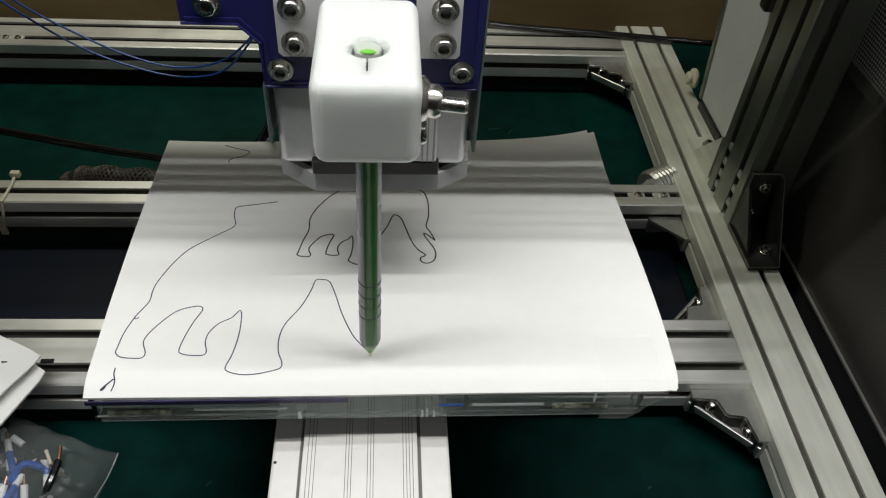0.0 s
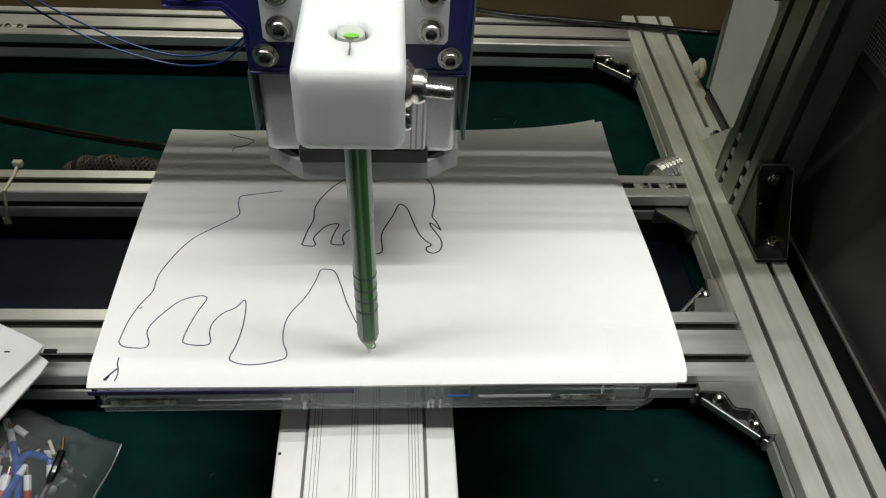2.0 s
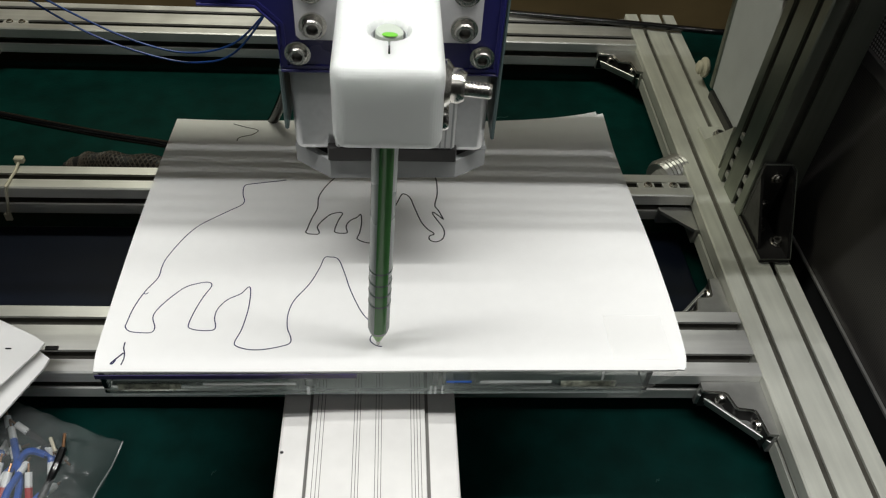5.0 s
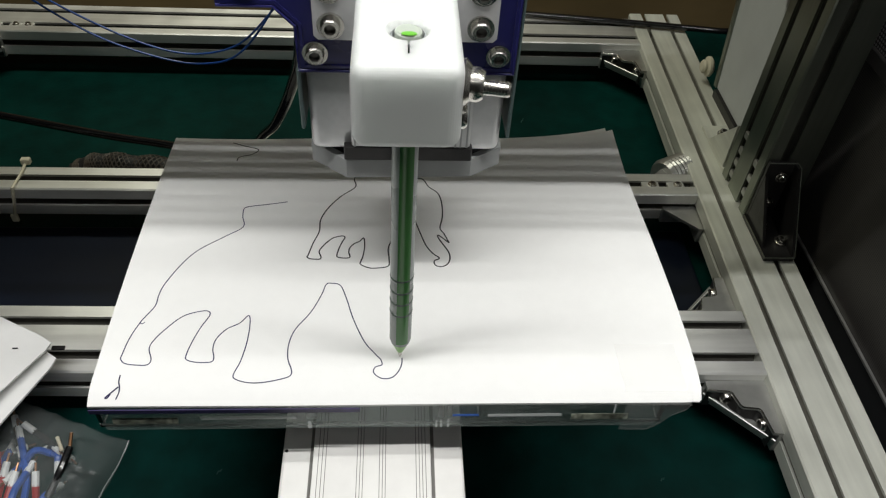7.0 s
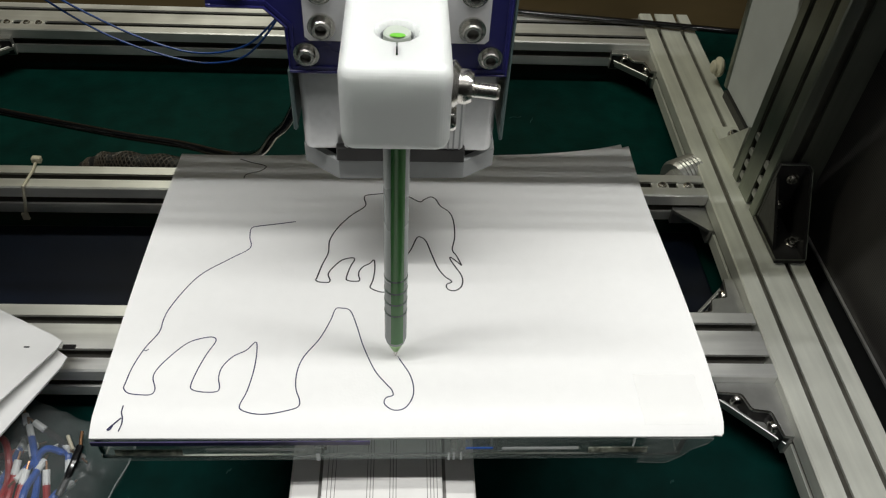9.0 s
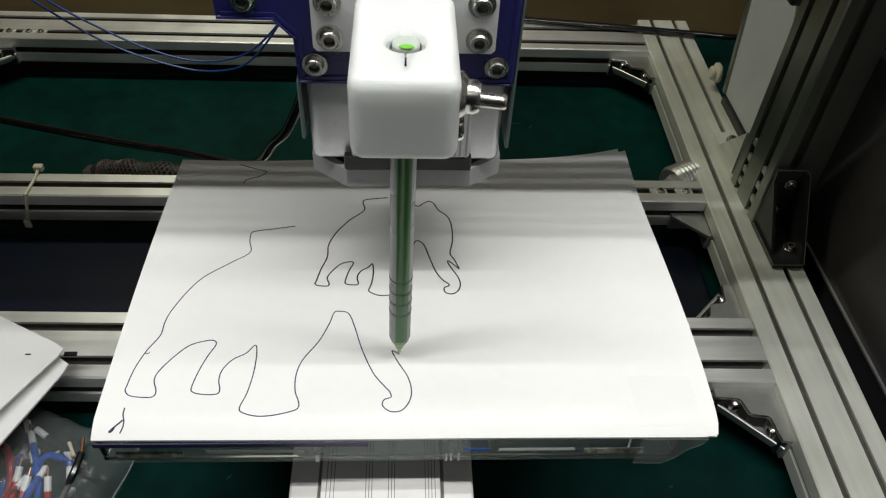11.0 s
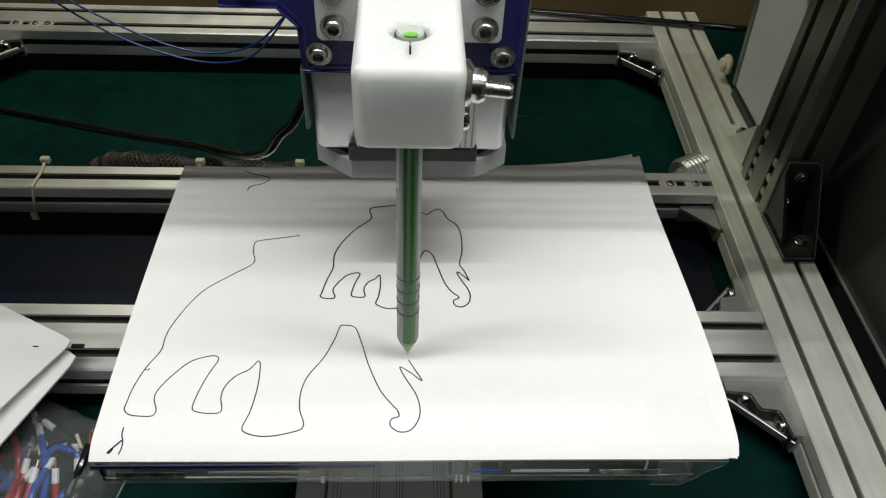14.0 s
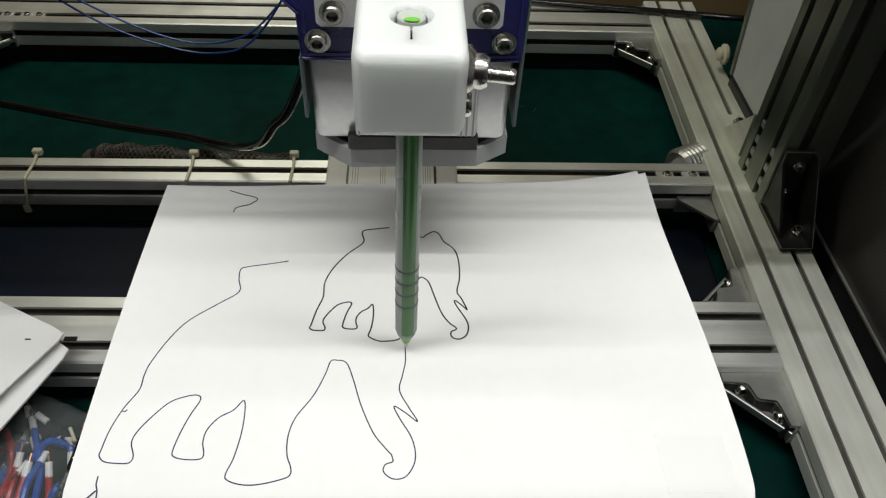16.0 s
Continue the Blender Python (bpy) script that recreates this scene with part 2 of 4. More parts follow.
def slotted_outline(w, h, cell=0.03, places=None, mouth=0.0039):
    """The section of a T-slot profile, w by h, with a slot in each cell of every side."""
    lip, wide, deep = 0.0022, 0.0080, 0.0115

    def side(length, mirrored=False):
        run = []
        n = max(1, round(length / cell))
        mids = [(k + 0.5) * length / n for k in range(n)]
        if places and length == w:
            mids = [w - c for c in reversed(places)] if mirrored else list(places)
        for c in mids:
            run += [(c - mouth, 0), (c - mouth, lip), (c - wide, lip), (c - wide * 0.55, deep), (c + wide * 0.55, deep), (c + wide, lip), (c + mouth, lip), (c + mouth, 0)]
        return run

    r = 0.0012
    pts = [(r, 0)] + side(w) + [(w - r, 0), (w, r)] + [(w - d, c) for c, d in side(h)] + [(w, h - r), (w - r, h)]
    pts += [(w - c, h - d) for c, d in side(w, True)] + [(r, h), (0, h - r)] + [(d, h - c) for c, d in side(h)] + [(0, r)]
    return pts


def extrusion(name, w, h, axis, u0, v0, s0, s1, mat, parent, label="", places=None, slot=None, mouth=0.0039):
    outline = slotted_outline(w, h, places=places, mouth=mouth)
    bm = prism([(u0 + u, v0 + v) for u, v in outline], s0, s1, axis)
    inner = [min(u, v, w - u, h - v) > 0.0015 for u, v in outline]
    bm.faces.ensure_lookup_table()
    for k in range(len(outline)):  # the shade inside the slots is put into their colour
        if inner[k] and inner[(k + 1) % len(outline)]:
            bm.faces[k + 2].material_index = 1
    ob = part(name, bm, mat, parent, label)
    ob.data.materials.append(slot or SLOT_SHADE)
    return ob


def bolt(name, place, r, axis, parent, label="", sign=1, height=0.6, mat=None):
    """A socket-head bolt on its washer, the head towards the sign of the axis."""
    h = r * height * sign
    prof = [(0, h * 0.45), (r * 0.36, h * 0.45), (r * 0.42, h * 1.0), (r * 0.62, h * 1.0), (r * 0.72, h * 0.85), (r * 0.74, h * 0.3), (r, h * 0.3), (r, 0)]
    ob = part(name, lathe(prof, place, axis, 20), mat or STEEL, parent, label, True)
    ob.data.materials.append(SOCKET)
    for k, face in enumerate(ob.data.polygons):
        off = face.center - Vector(place)
        off["xyz".index(axis)] = 0
        if off.length < r * 0.4:
            face.material_index = 1
    return ob


# ---------------------------------------------------------------- the room
table = thing("table", box(-1.3, 0.6, -0.9, 0.66, -0.202, -0.177, 0.002), GREEN_MAT, "table top covered with a dark green mat", "table", kind="structure")
thing("floor", box(-2.6, 2.6, -2.6, 2.6, -0.98, -0.95), WALL_PAINT, "grey floor", "floor", kind="structure")
thing("ceiling", box(-2.6, 2.6, -2.6, 2.6, CEILING, CEILING + 0.05), CEIL_PAINT, "dim painted ceiling", "ceiling", kind="structure")
thing("wall_north", box(-2.6, 2.6, 2.55, 2.6, -0.95, CEILING), WALL_PAINT, "grey wall", "wall", kind="structure")
thing("wall_south", box(-2.6, 2.6, -2.6, -2.55, -0.95, CEILING), WALL_PAINT, "grey wall", "wall", kind="structure")
thing("wall_west", box(-2.6, -2.55, -2.55, 2.55, -0.95, CEILING), WALL_PAINT, "grey wall", "wall", kind="structure")
thing("wall_east", box(2.55, 2.6, -2.55, 2.55, -0.95, CEILING), WALL_PAINT, "grey wall", "wall", kind="structure")
thing("backboard", box(-1.3, 0.6, 0.66, 0.678, -0.95, 0.35, 0.001), WOOD, "brown board standing behind the machine", "board", kind="structure")

for lx in (-1.25, 0.49):
    for ly in (-0.85, 0.55):
        part("leg", box(lx, lx + 0.06, ly, ly + 0.06, -0.95, -0.2022, 0.003, 1), DARK_STEEL, table)
SCUFF = shader("pale_scuff", (0.02, 0.09, 0.08), 0.4, 0.0, 0.6, 300)
for sx, sy, ln, an in ((0.117, 0.455, 0.014, 0.3), (0.139, 0.447, 0.009, 1.2), (0.06, 0.40, 0.006, 0.6), (0.19, 0.02, 0.004, 0.9), (0.15, -0.03, 0.005, 0.2), (-0.12, 0.03, 0.005, 1.0)):
    mark = [(sx + ln * k / 6 * math.cos(an), sy + ln * k / 6 * math.sin(an) + 0.0012 * math.sin(k), -0.1769) for k in range(7)]
    part("scuff", tube(mark, 0.0004, 4), SCUFF, table, "pale scuff mark")

# ---------------------------------------------------------------- the machine frame
TOP, UNDER = -0.127, -0.157
RAIL0 = 0.2705


def rail_x(y):
    """The inner edge of the side rail, which runs slightly outwards."""
    return 0.2688 + 0.0258 * (y - 0.059)


frame_thing = base("machine_frame", "silver aluminium T-slot frame of a drawing machine", "machine frame")
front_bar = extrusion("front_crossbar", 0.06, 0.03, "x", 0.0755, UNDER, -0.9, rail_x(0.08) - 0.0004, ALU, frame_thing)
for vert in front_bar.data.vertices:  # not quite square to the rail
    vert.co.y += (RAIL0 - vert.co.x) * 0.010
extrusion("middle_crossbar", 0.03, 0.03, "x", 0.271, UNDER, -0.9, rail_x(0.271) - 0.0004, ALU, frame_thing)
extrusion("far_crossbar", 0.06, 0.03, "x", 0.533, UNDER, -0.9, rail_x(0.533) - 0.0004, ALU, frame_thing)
side_rail = extrusion("side_rail", 0.06, 0.03, "y", 0, UNDER, -0.55, 0.605, ALU_LONG, frame_thing, "", (0.0166, 0.0437), slot=PALE_SLOT_SHADE, mouth=0.0024)
for vert in side_rail.data.vertices:
    vert.co.x += rail_x(vert.co.y)
for fx in (-0.6, 0.285):
    for fy in (0.09, 0.55):
        part("foot", lathe([(0, 0), (0.014, 0), (0.014, 0.005), (0.006, 0.008), (0.006, 0.021), (0, 0.021)], (fx, fy, -0.177)), DARK_STEEL, frame_thing)
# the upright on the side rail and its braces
extrusion("upright_post", 0.06, 0.06, "z", 0.305, 0.243, TOP, 0.55, ALU_SHADED, frame_thing, "tall aluminium upright")


# nuts caught in the slots of the upright, near its foot
for ny, heights in ((0.288, (0.008, 0.021, 0.034, 0.050)), (0.258, (0.012, 0.027, 0.043))):
    for up in heights:
        part("slot_nut", box(0.3054, 0.3084, ny - 0.0036, ny + 0.0036, TOP + up, TOP + up + 0.0065, 0.0005, 1), CAST, frame_thing)


def cast_bracket(corner, ux, uy, size, z0, z1, plain=False):
    """A die-cast corner bracket between two bars: flanges on both, slanting lower edge, and two bolts in their bays."""
    x, y = corner
    t = 0.004
    ob = part("corner_bracket", box(*sorted((x, x + ux * size)), *sorted((y, y + uy * t)), z0, z1 - 0.003, 0.0004, 1), CAST, frame_thing, "polished cast corner bracket")
    part("flange", box(*sorted((x, x + ux * t)), *sorted((y + uy * t, y + uy * size)), z0, z1 - 0.003, 0.0004, 1), CAST, ob)
    # the slanting rim from flange end to flange end
    a, b = Vector((x + ux * size, y + uy * t, 0)), Vector((x + ux * t, y + uy * size, 0))
    n = Vector((-(b - a).y, (b - a).x, 0)).normalized() * 0.0022
    if plain:
        part("web", prism([(x + ux * u, y + uy * v) for u, v in ((0, 0), (size, 0), (size, t), (t, size), (0, size))], z1 - 0.0029, z1, "z"), CAST, ob)
        return ob
    part("slant_wall", prism([(p.x, p.y) for p in (a, b, b + n, a + n)], z1 - 0.0135, z1 - 0.0100, "z"), CAST, ob)
    part("rim", tube([(a.x, a.y, z1 - 0.0094), (b.x, b.y, z1 - 0.0094)], 0.0006, 6), ALU, ob, "bright slanting rim")
    # the top web with its two stepped bays
    s = size

    def rounded(pts, cuts):
        out = []
        for k, p in enumerate(pts):
            q, a, c = Vector(p), Vector(pts[k - 1]), Vector(pts[(k + 1) % len(pts)])
            if k in cuts:
                a, c = q + (a - q).normalized() * 0.0026, q + (c - q).normalized() * 0.0026
                out += [tuple((1 - w) ** 2 * a + 2 * w * (1 - w) * q + w * w * c) for w in (0, 0.25, 0.5, 0.75, 1)]
            else:
                out.append(p)
        return out

    edge = rounded([(0, 0), (s, 0), (s, 0.17 * s), (0.62 * s, 0.20 * s), (0.54 * s, 0.50 * s), (0.24 * s, 0.54 * s), (0.18 * s, 0.98 * s), (0, s)], (3, 4, 5))
    part("web", prism([(x + ux * u, y + uy * v) for u, v in edge], z1 - 0.0029, z1, "z"), CAST, ob)
    # polished lip along the stepped edge and the walls of the bays below it
    lip = [(x + ux * u, y + uy * v, z1 - 0.0004) for u, v in edge[2:-1]]
    part("lip", tube(lip, 0.0006, 6), STEEL, ob, "", True)
    bm = bmesh.new()
    lo = [bm.verts.new((px_, py_, z0 + 0.003)) for px_, py_, _ in lip]
    hi = [bm.verts.new((px_, py_, z1 - 0.003)) for px_, py_, _ in lip]
    back = [[bm.verts.new((px_ - ux * 0.0015, py_ - uy * 0.0015, w)) for px_, py_, _ in lip] for w in (z0 + 0.003, z1 - 0.003)]
    for k in range(len(lip) - 1):
        bm.faces.new((lo[k], lo[k + 1], hi[k + 1], hi[k]))
        bm.faces.new((back[0][k], back[0][k + 1], back[1][k + 1], back[1][k]))
    part("bay_wall", bm, DARK_STEEL, ob)
    part("floor_web", prism([(x + ux * u, y + uy * v) for u, v in ((t, t), (s * 0.97, t), (t, s * 0.97))], z1 - 0.017, z1 - 0.014, "z"), CAST, ob)
    zc = z1 - 0.0075
    bolt("bolt", (x + ux * s * 0.66, y + uy * t, zc), 0.0068, "y", ob, sign=uy, height=1.2)
    bolt("bolt", (x + ux * t, y + uy * s * 0.72, zc), 0.0068, "x", ob, sign=ux, height=1.2)
    return ob


cast_bracket((rail_x(0.0755), 0.0755), -1, -1, 0.044, -0.157, -0.135)
cast_bracket((rail_x(0.533), 0.533), -1, -1, 0.044, -0.157, -0.135)
cast_bracket((rail_x(0.1355), 0.1355), -1, 1, 0.044, -0.157, -0.137)
cast_bracket((rail_x(0.271), 0.271), -1, -1, 0.030, -0.157, -0.141, True)
cast_bracket((rail_x(0.301), 0.301), -1, 1, 0.034, -0.157, -0.134, True)
cast_bracket((-0.4720, 0.533), 1, -1, 0.044, -0.157, -0.135)
part("short_rail", box(-0.532, -0.4722, 0.30, 0.5328, UNDER, TOP - 0.004, 0.001, 1), ALU_LONG, frame_thing, "short aluminium rail between the bars")
for nx in (-0.437, -0.416, -0.403):
    nut = part("slot_nut", box(nx - 0.0065, nx + 0.0065, 0.5444, 0.5516, TOP - 0.004, TOP - 0.001, 0.0004, 1), ALU, frame_thing)
    bolt("bolt", (nx + 0.001, 0.548, TOP - 0.001), 0.0036, "z", nut, height=0.7)
# foot plates of the upright
near = part("angle_plate", box(0.3045, 0.3300, 0.188, 0.2425, TOP, TOP + 0.004, 0.0005, 1), DARK_STEEL, frame_thing, "black angle bracket at the foot of the upright")
part("upright_flange", box(0.3065, 0.3300, 0.2385, 0.2425, TOP + 0.004, TOP + 0.062, 0.0005, 1), DARK_STEEL, near)
part("cheek", prism([(0.1885, TOP + 0.004), (0.2385, TOP + 0.004), (0.2385, TOP + 0.062), (0.232, TOP + 0.062)], 0.3275, 0.3300, "x"), DARK_STEEL, near)
part("cheek", prism([(0.2, TOP + 0.004), (0.2385, TOP + 0.004), (0.2385, TOP + 0.05)], 0.3065, 0.309, "x"), DARK_STEEL, near)
part("edge", tube([(0.3303, 0.1885, TOP + 0.0045), (0.3303, 0.232, TOP + 0.062), (0.3303, 0.2385, TOP + 0.0625), (0.3065, 0.2385, TOP + 0.0625)], 0.0005, 5), ALU_SHADED, near, "thin edge paler than the plate")
part("edge", tube([(0.3303, 0.188, TOP + 0.0042), (0.3045, 0.188, TOP + 0.0042), (0.3045, 0.24, TOP + 0.0042)], 0.0005, 5), ALU_SHADED, near)
bolt("bolt", (0.3245, 0.207, TOP + 0.004), 0.0055, "z", near, height=0.9)
bolt("bolt", (0.3155, 0.2245, TOP + 0.004), 0.005, "z", near, height=0.9)
bolt("bolt", (0.320, 0.2385, TOP + 0.049), 0.005, "y", near, sign=-1, height=0.9)
bolt("bolt", (0.318, 0.2385, TOP + 0.021), 0.005, "y", near, sign=-1, height=0.9)
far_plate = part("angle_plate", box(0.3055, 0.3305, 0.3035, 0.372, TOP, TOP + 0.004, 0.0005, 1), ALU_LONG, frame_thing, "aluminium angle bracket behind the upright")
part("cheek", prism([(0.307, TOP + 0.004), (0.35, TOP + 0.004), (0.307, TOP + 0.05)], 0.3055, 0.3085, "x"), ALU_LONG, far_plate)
bolt("bolt", (0.3214, 0.3564, TOP + 0.004), 0.006, "z", far_plate, height=0.9)
# slot nuts on the middle bar and the far end of the side rail
for nx in (0.2335, 0.2570):
    nut = part("slot_nut", box(nx - 0.0078, nx + 0.0078, 0.2822, 0.2898, TOP - 0.004, TOP - 0.001, 0.0004, 1), ALU, frame_thing)
    bolt("bolt", (nx + 0.0015, 0.2855, TOP - 0.001), 0.0040, "z", nut, height=0.7)
part("knurled_knob", lathe([(0, -0.016), (0.016, -0.016), (0.0175, -0.014)] + [(0.0175 + (0.0011 if k % 2 else 0), -0.014 + 0.0022 * k) for k in range(1, 12)] + [(0.015, 0.0115), (0, 0.0115)], (0.2690, 0.320, -0.1435), "x", 24, turn=Matrix.Rotation(radians(28), 4, "Z") @ AXIS["x"]), CAST, frame_thing, "ribbed steel knob")
# the gantry over the table, outside the picture, that carries the pen head; its slats are added to cast shadow bands on
# the paper
for k in range(7):
    part("gantry_shadow_slat", box(-0.62, 0.40, 0.067 + 0.0074 * k, 0.0731 + 0.0074 * k, 0.2, 0.204, 0.0004, 1), ALU, frame_thing)
part("unseen_gantry_plate", box(0.37, 0.40, 0.068, 0.119, 0.2042, 0.21, 0.001, 1), ALU, frame_thing)
part("unseen_gantry_plate", box(-0.62, -0.59, 0.068, 0.119, 0.2042, 0.21, 0.001, 1), ALU, frame_thing)
part("gantry_leg", box(0.372, 0.40, 0.075, 0.119, -0.177, 0.1998, 0.001, 1), ALU, frame_thing)
part("gantry_leg", box(-0.62, -0.59, 0.08, 0.119, UNDER + 0.0302, 0.1998, 0.001, 1), ALU, frame_thing)

# wide unseen plate added to keep the lamps off the far side
part("unseen_gantry_plate", box(-0.62, 0.303, 0.1196, 0.297, 0.2042, 0.2092, 0.001, 1), ALU, frame_thing)

# the dark sheet under the bars
thing("base_sheet", box(-0.62, 0.268, 0.137, 0.2695, -0.177, -0.170, 0.001), NAVY, "dark navy sheet lying between two crossbars", "sheet")

# ---------------------------------------------------------------- side panels
pale = base("hanging_panel", "pale grey flat panel fixed behind the upright", "panel")
part("sheet", prism([(0.304, -0.118), (0.432, -0.118), (0.448, -0.012), (0.5, 0.33), (0.304, 0.33)], 0.337, 0.341, "x"), PANEL_GREY, pale)
part("edge_strip", prism([(0.4322, -0.118), (0.4382, -0.118), (0.5062, 0.33), (0.5002, 0.33)], 0.335, 0.343, "x"), ALU_SHADED, pale, "thin aluminium edge strip")
part("foot", box(0.3335, 0.345, 0.31, 0.43, TOP - 0.03, -0.1185), DARK_STEEL, pale)
part("knob", lathe([(0, 0), (0.0042, 0), (0.0042, 0.0015), (0.0086, 0.002), (0.0106, 0.004), (0.0106, 0.0065), (0.0072, 0.0085), (0.0072, 0.011), (0.0054, 0.0128), (0, 0.0135)], (0.3372, 0.457, -0.108), "x", 20, turn=Matrix.Rotation(radians(-90), 4, "Y")), IVORY, pale, "ivory plastic knob", True)
part("lug", box(0.325, 0.337, 0.352, 0.366, 0.02, 0.05, 0.003), DARK_STEEL, pale)

side = base("side_enclosure", "dark grey perforated side panel of the machine", "panel")
part("lower_panel", box(0.3535, 0.3575, -0.6, 0.305, -0.136, 0.024), PANEL_FINE, side, "finely perforated dark panel")
part("upper_mesh", box(0.3535, 0.3575, -0.6, 0.305, 0.036, 0.4), PERFORATED, side, "perforated steel mesh")
part("divider", box(0.3515, 0.3585, -0.6, 0.305, 0.024, 0.036, 0.001, 1), PANEL_DARK, side)
part("bottom_lip", box(0.3510, 0.3532, -0.6, 0.305, -0.1365, -0.1345), CAST, side, "thin metal bottom edge")
part("foot", box(0.3535, 0.3575, -0.6, 0.305, -0.177, -0.1365), BLACK, side)

# ---------------------------------------------------------------- the linear module under the stage
module = base("linear_module", "white anodised linear slide module lying across the bars", "linear slide")
part("body", box(-0.0565, 0.038, -0.42, 0.33, UNDER + 0.031, -0.05, 0.0015, 2), WHITE_ANOD, module)
bm = box(-0.0400, 0.0207, -0.42, 0.326, -0.0495, -0.0455, 0.0004, 1)
part("cover_strip", bm, WHITE_ANOD, module, "raised cover strip with fine grooves")
for gx in (-0.0372, -0.0352, -0.0334, -0.0173, -0.0157, -0.0142, -0.0058, -0.0042, -0.0027, 0.0130, 0.0147, 0.0163, 0.0180):
    part("groove", box(gx - 0.00016, gx + 0.00016, -0.42, 0.326, -0.0456, -0.04545), GROOVE, module)
# shade beside the cover strip, painted as two grey strips
for gx in (-0.0411, 0.0218):
    part("side_gap", box(gx - 0.0009, gx + 0.0009, -0.42, 0.326, -0.0502, -0.0498), GROOVE, module)
part("end_block", box(-0.0575, 0.039, 0.3305, 0.345, UNDER + 0.031, -0.045, 0.001), GREY_PAINT, module)
part("screw_hole", lathe([(0, 0.0), (0.0009, 0.0), (0.0009, 0.0002), (0, 0.0002)], (-0.0545, -0.0268, -0.0501)), BLACK, module)

# ---------------------------------------------------------------- the moving stage: a clear acrylic tray on a carriage
# pale haze painted in for light carried through the acrylic
HAZE = film_plastic("hazed_acrylic", (0.70, 0.80, 0.77), 0.22, 0.1)
stage = base("acrylic_stage", "clear hollow acrylic tray on a sliding carriage", "stage")
X0, X1, Y0, Y1 = -0.1435, 0.139, -0.0145, 0.145
part("top_plate", box(X0, X1, Y0, Y1, -0.0075, -0.0035, 0.0006, 1), ACRYLIC, stage)
part("bottom_plate", box(X0, X1, Y0, Y1, -0.0262, -0.0232, 0.0006, 1), ACRYLIC, stage)
for wx in (X0, X1 - 0.003):
    part("end_wall", box(wx, wx + 0.003, Y0 + 0.001, Y1 - 0.001, -0.0231, -0.0076), ACRYLIC, stage)
for wx, ww in ((-0.0425, 0.0045), (-0.0385, 0.002), (0.024, 0.0028), (0.0285, 0.0022), (0.044, 0.0026)):
    part("rib", box(wx, wx + ww, Y0 + 0.002, Y1 - 0.002, -0.0231, -0.0076, 0.0003, 1), ACRYLIC, stage)
part("front_wall", box(X0 + 0.0035, X1 - 0.0035, Y0 - 0.0012, Y0 - 0.0003, -0.0262, -0.0045, 0.0002, 1), HAZE, stage, "clear front edge with a painted pale haze")
part("rear_wall", box(X0 + 0.0035, X1 - 0.0035, Y1 - 0.005, Y1 - 0.002, -0.0231, -0.0076), ACRYLIC, stage)
MOTTLED = shader("mottled_strip", (0.24, 0.25, 0.20), 0.3, 0.0, 0.8, 420, dirt=0.6)
# pale film for reflections and glints painted on the tray's front edge
EDGE_SHEEN = film_plastic("painted_edge_sheen", (0.9, 0.93, 0.92), 0.30, 0.12)


def edge_strip(name, x0, x1, z0, z1, mat, label=""):
    """A thin strip on the front edge of the tray, leaning outwards at its foot."""
    lean_out = (z1 - z0) * 0.15
    y = Y0 - 0.0030
    bm = prism([(y, z1), (y - lean_out, z0), (y - lean_out + 0.0004, z0), (y + 0.0004, z1)], x0, x1, "x")
    return part(name, bm, mat, stage, label)


# the white strips stand for reflections in the acrylic
edge_strip("reflection_strip", -0.092, -0.046, -0.0144, -0.0128, EDGE_SHEEN, "white strip painted as a reflection on the tray edge")
edge_strip("reflection_strip", 0.048, 0.085, -0.0140, -0.0126, EDGE_SHEEN, "white strip painted as a reflection on the tray edge")
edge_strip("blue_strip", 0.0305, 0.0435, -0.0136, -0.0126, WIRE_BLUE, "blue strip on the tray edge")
edge_strip("mottled_edge_strip", -0.134, -0.103, -0.0172, -0.0134, MOTTLED, "mottled cream strip on the tray edge")
edge_strip("mottled_edge_strip", 0.090, 0.119, -0.0166, -0.0130, MOTTLED, "mottled cream strip on the tray edge")
# small glints painted where the ribs meet the front
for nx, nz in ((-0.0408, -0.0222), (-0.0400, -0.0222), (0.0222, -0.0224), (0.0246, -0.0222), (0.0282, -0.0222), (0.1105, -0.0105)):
    edge_strip("painted_glint", nx, nx + 0.0009, nz, nz + 0.0055, EDGE_SHEEN, "painted glint on a rib end")
part("ink_stain", box(X0 + 0.0005, -0.015, Y0 - 0.0036, Y0 - 0.0030, -0.0085, -0.0056), shader("dried_blue_ink", (0.035, 0.025, 0.10), 0.5, 0.0, 0.5, 200), stage, "line of dried blue ink along the front edge")
part("carriage", box(-0.044, 0.025, 0.012, 0.13, -0.0452, -0.0264, 0.0015, 1), BLACK, stage, "black slider block")
part("mounting_plate", box(-0.056, 0.038, 0.004, 0.138, -0.0315, -0.0266, 0.001, 1), DARK_STEEL, stage)

# ---------------------------------------------------------------- the paper and its drawing
paper = base("paper_stack", "white sheets of paper taped on the tray with an elephant outline", "paper")


def paper_z(x, y):
    """Height of the top sheet: nearly flat, its front edge rolls down, its back hangs a little lower on one side."""
    z = 0.0004 * math.sin(31 * x + 5 * y) * math.sin(17 * y + 1)
    if y < -0.006:
        z -= 0.0035 * min(1.0, (-0.006 - y) / 0.0105) ** 2
    if y > 0.13:
        z += 0.0050 * (min(max(x + 0.14, 0), 0.3) / 0.3) ** 7 * ((y - 0.13) / 0.065) ** 2
        z -= 0.0016 * math.sin(math.pi * min(max(x + 0.14, 0), 0.3) / 0.3) * ((y - 0.13) / 0.065) ** 2
        z += 0.0011 * ((y - 0.13) / 0.06) ** 2 * math.sin(26 * x + 1.2)
    return z


